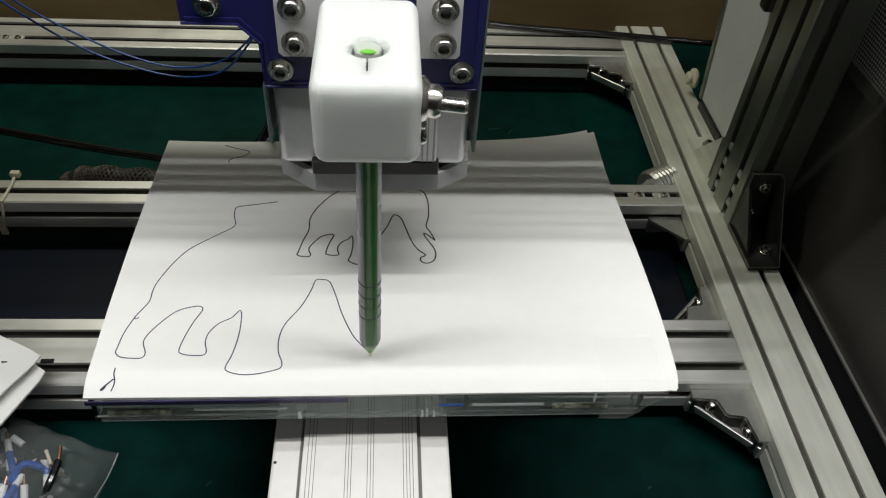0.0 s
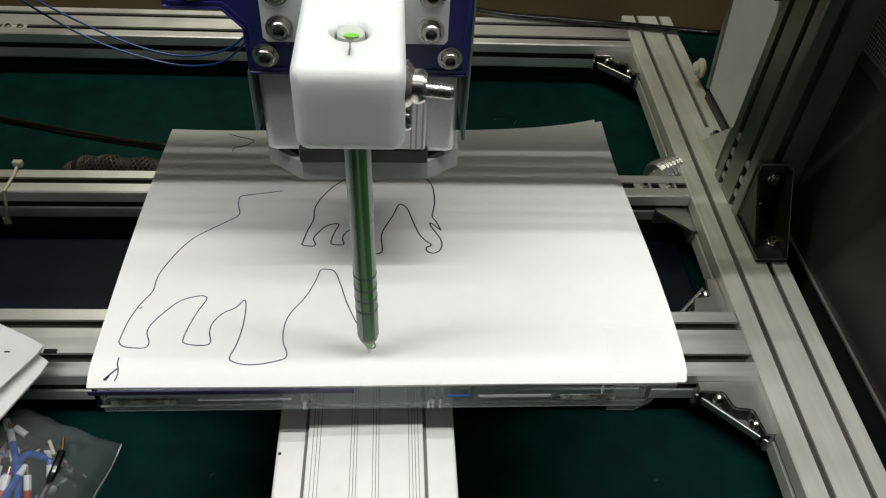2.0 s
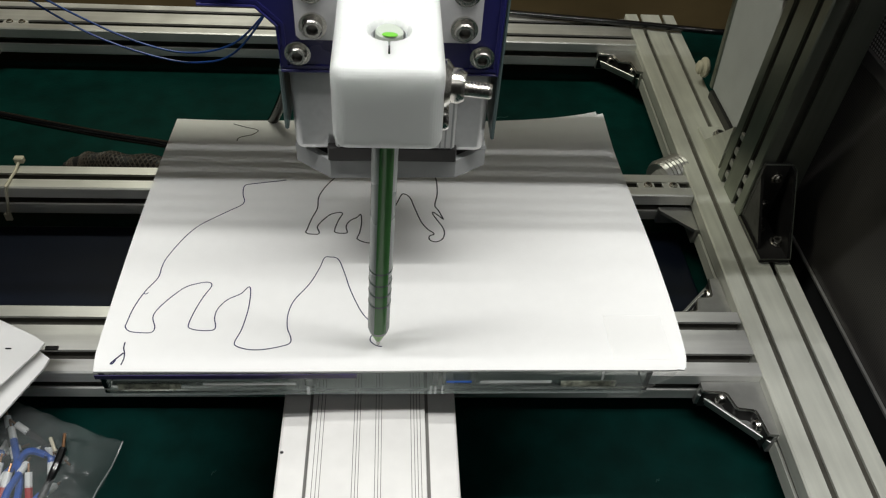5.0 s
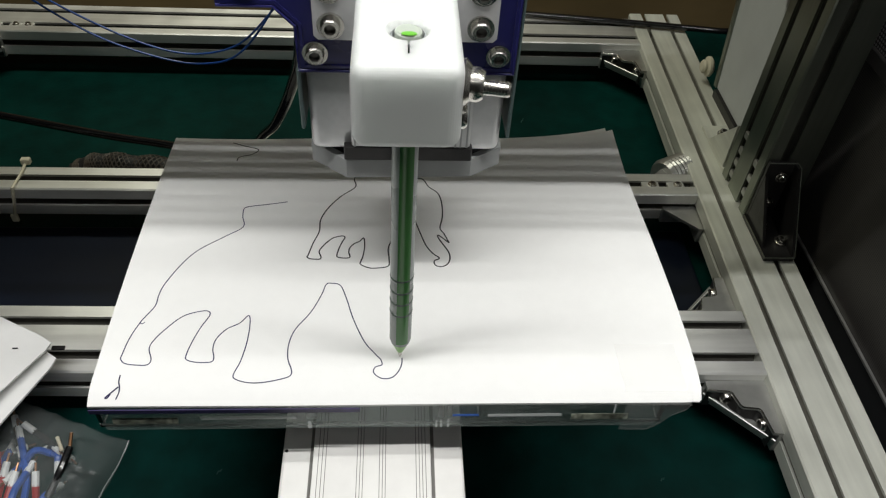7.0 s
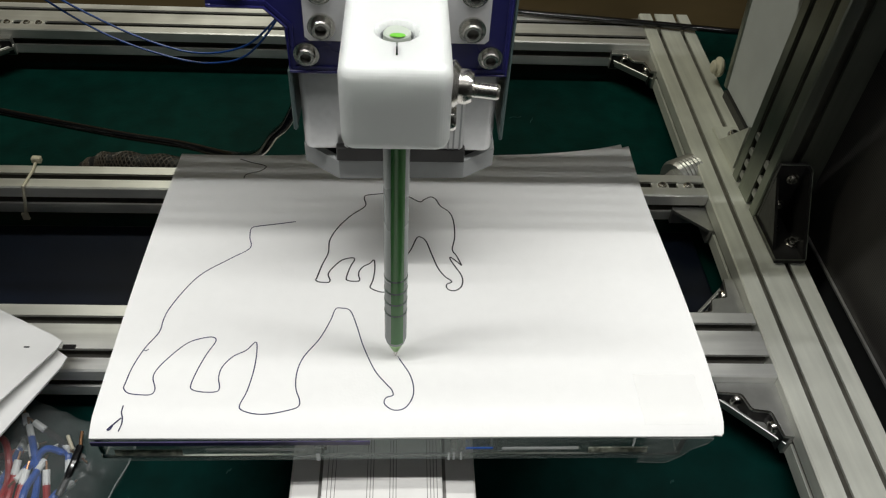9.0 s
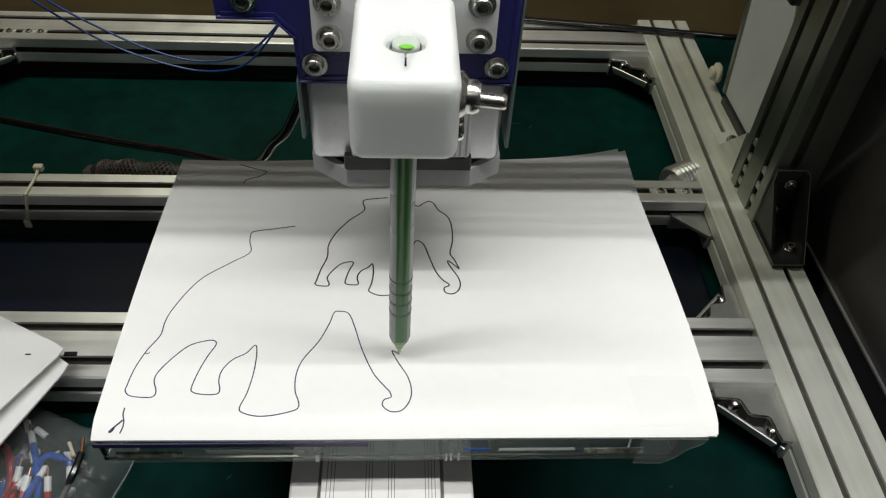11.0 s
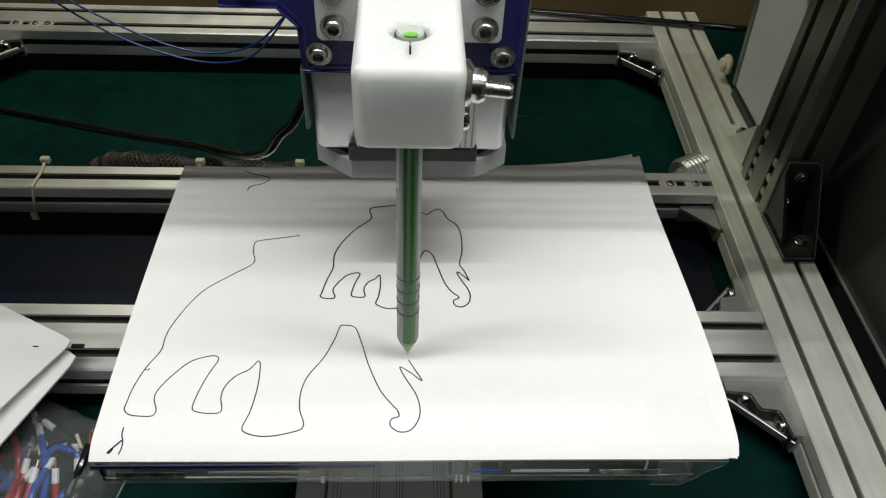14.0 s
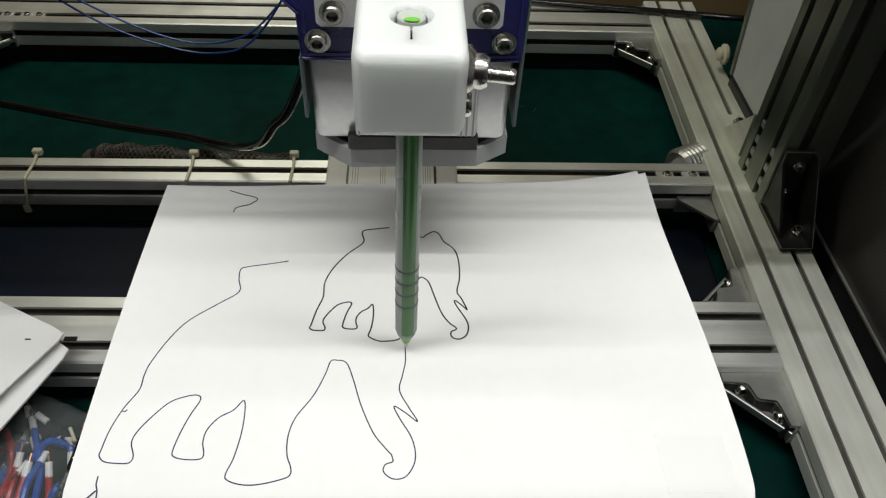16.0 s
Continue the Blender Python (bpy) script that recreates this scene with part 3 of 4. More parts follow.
def paper_xy(u, v, x0, x1, y0, y1):
    """The outline: bowed sides, the back edge running out to one corner."""
    y = y0 + (y1 + 0.0052 * u + 0.0075 * u ** 7 - y0) * v
    x0 -= 0.0014 * math.sin(math.pi * v)
    x1 += 0.0032 * math.sin(math.pi * min(1.0, v * 1.25) ** 0.7) - 0.0030 * v
    return x0 + (x1 - x0) * u, y


def sheet(x0, x1, y0, y1, lift, thick, seed):
    bm, nx, ny = bmesh.new(), 60, 44
    rnd = random.Random(seed)
    ph = rnd.uniform(0, 6)
    for top in (0, 1):
        grid = []
        for j in range(ny + 1):
            row = []
            for i in range(nx + 1):
                x, y = paper_xy(i / nx, j / ny, x0, x1, y0, y1)
                wob = 0.0006 * math.sin(40 * x + 9 * y + ph) * (1 if i == nx or j == ny else 0)
                row.append(bm.verts.new((x + wob, y + wob, paper_z(x, y) + lift + (0 if top else -thick))))
            grid.append(row)
        for j in range(ny):
            for i in range(nx):
                bm.faces.new((grid[j][i], grid[j][i + 1], grid[j + 1][i + 1], grid[j + 1][i]))
        if top == 0:
            low = grid
    up = grid
    for j in range(ny):
        for i in (0, nx):
            bm.faces.new((low[j][i], low[j + 1][i], up[j + 1][i], up[j][i]))
    for i in range(nx):
        for j in (0, ny):
            bm.faces.new((low[j][i], low[j][i + 1], up[j][i + 1], up[j][i]))
    return bm


part("sheet", sheet(-0.1430, 0.1490, -0.0172, 0.1892, 0.0, 0.0013, 1), PAPER, paper, "top sheet with the drawing", True)
part("sheet", sheet(-0.1432, 0.1542, -0.0158, 0.1886, -0.0016, 0.0009, 2), PAPER, paper, "", True)
part("sheet", sheet(-0.1425, 0.1546, -0.0152, 0.1888, -0.0027, 0.0007, 3), PAPER, paper, "", True)

# The elephant, in millimetres on the paper, stroke by stroke from the back round to the trunk.
BACK = [(-63.5, 125.6), (-75, 123.2), (-85, 121.3), (-88.6, 119.2), (-88.4, 112), (-87.0, 103.4), (-96, 95.4), (-109, 84.2), (-116.2, 73), (-122.2, 58), (-123.6, 50), (-123.9, 42), (-128.5, 32), (-131.7, 20.7), (-132.8, 10.7)]
HIND = [(-132.8, 10.7), (-132.8, 7.7), (-130, 5), (-124, 4.1), (-119.2, 4.4), (-118.2, 7.7), (-120.6, 14.4), (-119, 20.6), (-113.2, 29.6), (-107.8, 35.6), (-101.5, 38.4), (-96.4, 39.1), (-94.6, 36.4), (-97.6, 28.6), (-100.3, 19), (-101.8, 9.7), (-100.3, 7), (-95, 5.8), (-89, 6.1), (-88, 8.8), (-89.4, 14.3), (-88.7, 20.6), (-84.5, 27), (-78.5, 31), (-74.6, 36.2)]
FORE = [(-74.6, 36.2), (-73.2, 30.2), (-73.1, 18.9), (-74.6, 6.6), (-76.9, -1.4), (-75.4, -4.3), (-69, -6.3), (-61.4, -6.1), (-51.6, -3.6), (-49, -1.5), (-49.3, 2), (-51.5, 8), (-52, 17.3), (-49.6, 26.9), (-42.5, 38.6), (-37.8, 50.8), (-35.8, 58.2), (-32.7, 59), (-27.9, 57.2), (-24.1, 47.3), (-20, 33.5), (-13.9, 18.8), (-8.3, 10.9), (-5.2, 7.2)]
TRUNK = [(-5.2, 7.2), (-4.6, 3.9), (-7.9, 2.4), (-8.5, -1.1), (-4.4, -4.4), (0.9, -3.6), (4.6, 1.8), (5.4, 8.4), (3.4, 16.4), (-1.6, 25.5), (-4.4, 32.2), (0.6, 29.0), (6.5, 24.0), (2.6, 31.4), (-1.9, 41), (-0.6, 49.4), (0.8, 57.8), (0.7, 66.4)]
CALF_FACE = [(-2.4, 71.7), (-1.6, 77), (-2.2, 86), (0.6, 95), (4.6, 103.5), (8.0, 112.9), (10.7, 113.2), (13.4, 109.7), (15.9, 100.9), (19.5, 88.8), (23.2, 82.2), (26.3, 79.2), (26.7, 77.6), (24.3, 76.3), (23.9, 74), (25.3, 72), (28.5, 71.5), (31.8, 74), (33.1, 78.9), (32.2, 83.9), (29.4, 89.7), (27, 94.8), (26.8, 97.1), (28.9, 95.4), (33.2, 90.5)]
CALF_BACK = [(33.2, 90.5), (30.5, 98.3), (28.3, 103.5), (30.1, 113.5), (30.1, 126.6), (27.9, 135.4), (22.6, 141.2), (19.9, 147.4), (16.7, 149.5), (12.7, 146.9), (9.8, 144.8), (3, 149.6), (-5.5, 152.4)]
CALF_RUMP = [(-8.7, 152.6), (-15.5, 151.6), (-22.9, 150.1), (-24.0, 147), (-23.2, 140.1), (-31.6, 131.2), (-38.7, 120.4), (-42.5, 110), (-42.6, 100), (-45.4, 90.4), (-47.4, 81)]
CALF_FOOT = [(-13.8, 71.0), (-10, 70.3), (-2.4, 71.7)]
SMALL, SX, SY = 0.5375, 0.0234, 0.0752


def ink_line(points, width, lift=0.00022, steps=5):
    """A thin stroke lying on the paper, slightly raised."""
    line = spline([(x, y, 0) for x, y in points], steps)
    bm, rows = bmesh.new(), []
    for k, p in enumerate(line):
        way = (line[min(k + 1, len(line) - 1)] - line[max(k - 1, 0)]).normalized()
        n = Vector((-way.y, way.x, 0)) * width / 2
        z = paper_z(p.x, p.y)
        rows.append([bm.verts.new((p.x + n.x * s, p.y + n.y * s, z + h)) for s, h in ((-1, 0.00005), (-0.6, lift), (0.6, lift), (1, 0.00005))])
    for a, b in zip(rows, rows[1:]):
        for j in range(3):
            bm.faces.new((a[j], a[j + 1], b[j + 1], b[j]))
    return bm


def mm(points, s=1.0, ox=0.0, oy=0.0):
    return [(x * 0.001 * s + ox, y * 0.001 * s + oy) for x, y in points]


part("drawn_line", ink_line(mm(BACK + HIND[1:] + FORE[1:]), 0.0006), INK, paper, "blue-black ballpoint outline of the large elephant")
calf_legs = [((x * SMALL + 1000 * SX), (y * SMALL + 1000 * SY)) for x, y in HIND[1:] + FORE[1:6]]
part("drawn_line", ink_line(mm(CALF_RUMP + calf_legs + CALF_FOOT + CALF_FACE[1:]), 0.0008), PENCIL, paper, "black outline of the small elephant")
part("drawn_line", ink_line(mm(CALF_BACK), 0.0008), PENCIL, paper, "black outline of the small elephant")
part("drawn_line", ink_line(mm([(-105, 185), (-97, 181.5), (-87.7, 177.8), (-91, 172.5), (-96, 170.5), (-99.2, 168.5), (-99.8, 164.9)]), 0.0007), PENCIL, paper, "small black pen mark")
part("drawn_line", ink_line(mm([(-130.6, -1.9), (-130.4, -5.5), (-129.3, -8.6), (-129.2, -11.6), (-130.2, -14.4)]), 0.00065), INK, paper)
part("drawn_line", ink_line(mm([(-129.8, -8.4), (-132, -10.6), (-134, -12.4), (-135.2, -13.6), (-134.2, -13.6), (-133, -12)]), 0.0008), INK, paper)
part("drawn_line", ink_line(mm([(-128.9, 30.6), (-127.6, 30.2), (-126.6, 31.2)]), 0.0005), INK, paper)
bm, cells = bmesh.new(), 26
rows = []
for a in range(cells + 1):
    row = []
    for c in range(cells + 1):
        tx, ty = 0.1155 + 0.0315 * a / cells, -0.0125 + 0.0285 * c / cells
        tx += 0.0012 * noise.noise((ty * 160, 3.1, 0)) * (1 if a in (0, cells) else 0)
        crinkle = 0.0007 * noise.noise((tx * 260, ty * 260, 2.2)) + 0.0005 * noise.noise((tx * 90, ty * 300, 5.2))
        row.append(bm.verts.new((tx, ty, paper_z(tx, ty) + 0.0006 + max(-0.0003, crinkle))))
    rows.append(row)
for a in range(cells):
    for c in range(cells):
        bm.faces.new((rows[a][c], rows[a + 1][c], rows[a + 1][c + 1], rows[a][c + 1]))
part("tape", bm, TAPE, paper, "clear glossy crinkled tape", True)
bm = prism([(0.1165, -0.0045), (0.149, -0.0045), (0.1475, -0.009), (0.1405, -0.0145), (0.1375, -0.0205), (0.131, -0.0268), (0.1165, -0.0262)], -0.0181, -0.0178, "y")
part("tape", bm, TAPE, paper, "clear tape folded over the front edge")

# The part of the trunk that the pen draws: short strokes that come up through the sheet as the nib passes.
TRACE = spline([(x * 0.001, y * 0.001, 0) for x, y in TRUNK], 24)
STEP = 0.0019
CLOCK_U = (0, 1, 2, 3, 4, 5, 6, 7, 8, 9, 10, 11, 12, 12.05, 13, 14, 15, 16, 17)
CLOCK_T = (-1, 0, 2.0, 3.4, 4.7, 5.6, 6.4, 7.0, 7.75, 8.75, 10.1, 11.0, 12.2, 13.0, 13.6, 14.3, 15.0, 15.5, 16.0)
strokes, run, gone = [], [TRACE[0]], 0.0
for at, (a, b) in enumerate(zip(TRACE, TRACE[1:])):
    gone += (b - a).length
    run.append(b)
    if gone >= STEP or b is TRACE[-1]:
        bm, rows = bmesh.new(), []
        for k, p in enumerate(run):
            way = (run[min(k + 1, len(run) - 1)] - run[max(k - 1, 0)]).normalized()
            n = Vector((-way.y, way.x, 0)) * 0.00030
            z = paper_z(p.x, p.y)
            rows.append([bm.verts.new((p.x + n.x * s, p.y + n.y * s, z + h)) for s, h in ((-1, 0.00005), (-0.6, 0.00022), (0.6, 0.00022), (1, 0.00005))])
        for c, d in zip(rows, rows[1:]):
            for j in range(3):
                bm.faces.new((c[j], c[j + 1], d[j + 1], d[j]))
        strokes.append((part("ink_stroke", bm, INK, paper), float(np.interp((at + 1) / 24, CLOCK_U, CLOCK_T))))
        run, gone = [b], 0.0

# ---------------------------------------------------------------- the pen head on the gantry
head = base("plotter_carriage", "motorised pen head with a white clamp and a dark blue plate", "machine head")
# white nylon clamp with bore and saw cut
block = part("clamp_block", box(-0.0222, 0.0164, -0.0205, 0.0438, 0.1425, 0.1775, 0.0050, 8), NYLON, head, "white nylon clamp block", True)
HX, HY = -0.0026, 0.0040
cut = link("cutter", lathe([(0, 0.13), (0.0056, 0.13), (0.0056, 0.173), (0.0066, 0.1745), (0.0080, 0.1776), (0.0080, 0.19), (0, 0.19)], (HX, HY, 0)), BLACK)
box_cut = link("cutter", box(HX - 0.00035, HX + 0.00035, -0.012, HY, 0.165, 0.19), BLACK)
for c in (cut, box_cut):
    mod = block.modifiers.new("bore", "BOOLEAN")
    mod.object, mod.operation, mod.solver = c, "DIFFERENCE", "EXACT"
bpy.context.view_layer.update()
whole = bpy.data.meshes.new_from_object(block.evaluated_get(bpy.context.evaluated_depsgraph_get()))
block.modifiers.clear()
block.data = whole
for face in whole.polygons:
    face.use_smooth = False
for c in (cut, box_cut):
    bpy.data.objects.remove(c)
part("bore_ring", lathe([(0.0055, 0.1735), (0.0062, 0.1745), (0.0063, 0.1752), (0.0059, 0.1755), (0.0055, 0.1745)], (HX, HY, 0), seg=32), GREY_PAINT, head)
# clamp screw on its side
lean = Matrix.Rotation(radians(-10), 4, "Z") @ AXIS["x"]
part("flange_nut", lathe([(0, 0), (0.0086, 0), (0.0088, 0.0012), (0.0074, 0.0026), (0.0062, 0.0036), (0.0062, 0.0062), (0.0050, 0.0082), (0, 0.0082)], (0.0158, -0.009, 0.1645), seg=18, turn=lean), STEEL, head, "domed steel flange nut", True)
part("stud", lathe([(0, 0), (0.0029, 0)] + [(0.0029 - (0.0002 if k % 2 else 0), 0.0006 * k) for k in range(1, 15)] + [(0.0023, 0.0094), (0, 0.0094)], (0.0238, -0.0104, 0.1638), seg=16, turn=lean), STEEL, head, "threaded steel stud", True)
part("cap_screw", lathe([(0, 0.0008), (0.002, 0.0008), (0.0022, 0.0026), (0.0046, 0.0026), (0.0052, 0.0016), (0.0052, 0)], (0.016, -0.0095, 0.1515), "x", 18), STEEL, head, "", True)
# blue face plate
plate = part("face_plate", prism([(-0.0478, 0.1362), (-0.0460, 0.1342), (0.0416, 0.1342), (0.0434, 0.1362), (0.0434, 0.262), (-0.078, 0.262), (-0.078, 0.1630), (-0.0556, 0.1630), (-0.0478, 0.1548)], 0.0455, 0.0515, "y"), BLUE, head, "dark blue enamelled face plate")
part("rim", prism([(-0.0462, 0.1358), (0.0430, 0.1358), (0.0430, 0.1372), (-0.0462, 0.1372)], 0.0448, 0.0525, "y"), BLUE, plate)
part("rim", prism([(0.0415, 0.1373), (0.0430, 0.1373), (0.0430, 0.262), (0.0415, 0.262)], 0.0448, 0.0525, "y"), BLUE, plate)
part("rim", prism([(-0.0462, 0.1373), (-0.0449, 0.1373), (-0.0449, 0.1560), (-0.0545, 0.1658), (-0.076, 0.1658), (-0.076, 0.1642), (-0.0550, 0.1642), (-0.0462, 0.1553)], 0.0448, 0.0525, "y"), BLUE, plate)
part("rim", tube([(-0.0778, 0.0452, 0.1632), (-0.0555, 0.0452, 0.1632), (-0.0476, 0.0452, 0.1549), (-0.0476, 0.0452, 0.1345), (0.0432, 0.0452, 0.1345), (0.0432, 0.0452, 0.262)], 0.0008, 8), BLUE, plate, "", True)
part("pad", prism([(-0.0385, 0.1497), (-0.020, 0.1497), (-0.020, 0.262), (-0.0403, 0.262), (-0.0403, 0.1515)], 0.0440, 0.0454, "y"), PAD_GREY, plate, "light grey pad")
part("pad", prism([(0.016, 0.1500), (0.0330, 0.1500), (0.0346, 0.1516), (0.0346, 0.262), (0.016, 0.262)], 0.0440, 0.0454, "y"), PAD_GREY, plate, "light grey pad")
for bx, bz, r, by in ((-0.0403, 0.1430, 0.0054, 0.0454), (0.0360, 0.1432, 0.0052, 0.0454), (-0.0332, 0.1563, 0.0056, 0.0440), (0.0275, 0.1564, 0.0056, 0.0440), (-0.0334, 0.1717, 0.0056, 0.0440), (0.0276, 0.1721, 0.0056, 0.0440), (-0.0663, 0.1716, 0.0054, 0.0454)):
    bolt("bolt", (bx, by, bz), r, "y", plate, sign=-1, height=0.75)
# housing, cheeks and tray below it
part("housing", box(-0.0455, 0.0415, 0.0475, 0.088, 0.0905, 0.1362, 0.004, 3), SILVER, head, "sandblasted silver housing", True)
part("slider", box(-0.0268, 0.0272, 0.0425, 0.0470, 0.0965, 0.1338, 0.0008, 1), SILVER, head, "machined slider plate")
for gx in (-0.0252, 0.0205, 0.0228, 0.0256):
    part("slider_groove", box(gx - 0.0004, gx + 0.0004, 0.0421, 0.0424, 0.097, 0.1335), GREY_PAINT, head)
part("slider_foot", box(-0.0305, 0.0285, 0.0428, 0.0470, 0.0885, 0.0962, 0.0005, 1), DARK_STEEL, head, "dark lower edge of the slider")
part("cheek", box(-0.0492, -0.0474, 0.0465, 0.088, 0.103, 0.134, 0.0006, 1), CHEEK, head, "thin dark teal side cheek")
part("cheek", box(0.0440, 0.0456, 0.0465, 0.088, 0.099, 0.2025, 0.0006, 1), CHEEK, head, "thin dark teal side cheek")
OUT = [(-0.047, 0.0586), (-0.0298, 0.0449), (0.0289, 0.0466), (0.0439, 0.0569), (0.0439, 0.090), (-0.047, 0.090)]
INN = [(-0.0436, 0.0602), (-0.0286, 0.0482), (0.0279, 0.0497), (0.0405, 0.0586), (0.0405, 0.087), (-0.0436, 0.087)]
bm = bmesh.new()
ring = [[bm.verts.new((x, y, z)) for x, y in o] for o, z in ((OUT, 0.0765), (OUT, 0.0868), (INN, 0.0868), (INN, 0.0765))]
for a, b in zip(ring, ring[1:] + ring[:1]):
    for k in range(6):
        bm.faces.new((a[k], a[(k + 1) % 6], b[(k + 1) % 6], b[k]))
part("tray", bm, GREY_PAINT, head, "grey tray with chamfered corners")
part("tray_floor", prism(INN, 0.0775, 0.0785, "z"), BLACK, head)
part("tray_post", box(-0.0425, 0.0395, 0.07, 0.0865, 0.0786, 0.0904), BLACK, head)
part("back_column", box(-0.040, 0.037, 0.0520, 0.0875, 0.1363, 0.2025), GREY_PAINT, head)
# unseen plate, drawn far back to shade the slide module
part("carriage_shade_plate", box(-0.072, 0.068, 0.0555, 0.3600, 0.2440, 0.2500, 0.001, 1), GREY_PAINT, head)

# ---------------------------------------------------------------- the pen
pen = base("pen", "slim ballpoint pen with a green core and frosted sleeve", "pen")
R = 0.0053
body = part("barrel", lathe([(0, 0.0125), (R * 0.86, 0.0125), (R, 0.0155), (R, 0.1728), (R * 0.8, 0.1742), (0, 0.1742)], (0, 0, 0), seg=32), PEN_GREY, pen, "frosted grey barrel", True)
bm, wide = bmesh.new(), 9
left = [[bm.verts.new((R * 1.012 * math.sin(a), -R * 1.012 * math.cos(a), z)) for z in (0.0150, 0.1715)] for a in [radians(-24 + 66 * k / wide) for k in range(wide + 1)]]
for a, b in zip(left, left[1:]):
    bm.faces.new((a[0], b[0], b[1], a[1]))
part("core_band", bm, PEN_GREEN, pen, "green core showing through the sleeve", True)
for rz in (0.0352, 0.0428, 0.0502, 0.0580):
    part("ring", lathe([(R * 1.0, rz - 0.0006), (R * 1.03, rz - 0.0005), (R * 1.03, rz + 0.0005), (R, rz + 0.0006)], (0, 0, 0), seg=32), PEN_DARK, pen)
part("cone", lathe([(0, 0.0042), (0.0011, 0.0042), (0.0016, 0.0050), (R * 0.84, 0.0124), (0, 0.0124)], (0, 0, 0), seg=28), PEN_TIP, pen, "bright green cone", True)
part("nib", lathe([(0, 0.0), (0.0004, 0.0004), (0.0006, 0.0018), (0.0010, 0.0022), (0.0010, 0.0044), (0, 0.0044)], (0, 0, 0), seg=16), STEEL, pen, "steel nib", True)
part("end_cap", lathe([(0, 0.1743), (R * 0.92, 0.1743), (R * 0.92, 0.1764), (R * 0.8, 0.1770), (0, 0.1771)], (0, 0, 0), seg=24), shader("pale_translucent_cap", (0.40, 0.44, 0.38), 0.35), pen, "pale end cap", True)
part("core_end", lathe([(0, 0.1772), (0.0019, 0.1772), (0.0017, 0.1775), (0, 0.1776)], (0, 0, 0), seg=20, turn=Matrix.Translation((0.0002, -0.0035, 0)) @ Matrix.Diagonal((1.5, 0.75, 1, 1))), shader("bright_green_cap", (0.14, 0.42, 0.05), 0.3), pen, "bright green core end", True)

# ---------------------------------------------------------------- cables and small things
def cable(name, points, r, mat, label, category, group="", steps=10, seg=8):
    return thing(name, tube(spline(points, steps), r, seg), mat, label, category, group, smooth=True)


cable("blue_wire", [(-0.353, 0.36, 0.10), (-0.318, 0.372, 0.02), (-0.254, 0.372, -0.028), (-0.190, 0.36, -0.046), (-0.141, 0.35, -0.036), (-0.106, 0.33, 0.0), (-0.07, 0.30, 0.06), (-0.05, 0.2, 0.16), (-0.045, 0.13, 0.25)], 0.0009, WIRE_BLUE, "thin blue wire sagging behind the pen head", "wire", "blue wires")
cable("blue_wire", [(-0.363, 0.355, 0.10), (-0.333, 0.372, 0.025), (-0.269, 0.37, -0.030), (-0.210, 0.36, -0.05), (-0.163, 0.352, -0.052), (-0.124, 0.333, -0.026), (-0.08, 0.30, 0.05), (-0.055, 0.2, 0.16), (-0.05, 0.13, 0.25)], 0.0009, WIRE_BLUE, "thin blue wire sagging behind the pen head", "wire", "blue wires")
cable("black_cable", [(-0.62, 0.42, -0.112), (-0.48, 0.395, -0.116), (-0.372, 0.3665, -0.118), (-0.262, 0.336, -0.118), (-0.2, 0.322, -0.118), (-0.15, 0.295, -0.108), (-0.115, 0.25, -0.07), (-0.095, 0.22, -0.03), (-0.08, 0.2, -0.003), (-0.0607, 0.17, 0.05), (-0.05, 0.14, 0.1), (-0.044, 0.112, 0.2)], 0.0036, RUBBER, "glossy black cable hanging down behind the head", "cable", steps=14, seg=12)
cable("black_cable", [(0.06, 0.606, -0.118), (0.135, 0.592, -0.1222), (0.20, 0.583, -0.1222), (0.29, 0.572, -0.1222), (0.345, 0.562, -0.121), (0.40, 0.555, -0.12), (0.5, 0.57, -0.12)], 0.0036, RUBBER, "black cable lying over the far crossbar", "cable", seg=12)
# braided sleeve: crossing threads round a bundle
sleeve = base("braided_sleeve", "black braided cable sleeve lying along the middle bar", "cable sleeve")
SL = spline([(-0.292, 0.322, -0.150), (-0.268, 0.322, -0.140), (-0.22, 0.314, -0.136), (-0.16, 0.311, -0.138), (-0.1, 0.312, -0.142)], 20)
part("inner_cable", tube(SL, 0.0088, 12), BLACK, sleeve, "", True)
BRAID = shader("grey_braid_thread", (0.075, 0.062, 0.05), 0.45)
for hand_turn in (1, -1):
    for k in range(9):
        pts = []
        for j, p in enumerate(SL):
            way = (SL[min(j + 1, len(SL) - 1)] - SL[max(j - 1, 0)]).normalized()
            sx = way.cross(Vector((0, 0, 1))).normalized()
            a = hand_turn * j * 0.42 + 2 * math.pi * k / 9
            rad = 0.0094 * (1 + 0.12 * math.sin(j * 0.5))
            pts.append(p + rad * (math.cos(a) * sx + math.sin(a) * Vector((0, 0, 1))))
        part("thread", tube(pts, 0.00055, 5), BRAID, sleeve)


def zip_tie(x):
    tie = base("zip_tie", "white nylon zip tie round the middle bar", "zip tie", "zip ties on the middle bar")
    loop = [(x, 0.3035, -0.1245), (x + 0.001, 0.29, -0.1252), (x, 0.2695, -0.1252), (x - 0.003, 0.2688, -0.14), (x - 0.008, 0.2690, -0.1568)]
    part("strap", tube(loop, 0.0013, 6), IVORY, tie)
    part("lock", box(x - 0.0035, x + 0.0045, 0.301, 0.3065, -0.1262, -0.1205, 0.0008, 1), IVORY, tie)
    part("tail", box(x - 0.0115, x - 0.0055, 0.2675, 0.2705, -0.163, -0.155, 0.0008, 1), IVORY, tie)


for zx in (-0.322, -0.187, -0.099):
    zip_tie(zx)

# a sheaf of papers on the front bar
sheaf = base("paper_sheaf", "loose white paper sheaf with a curled corner", "papers")


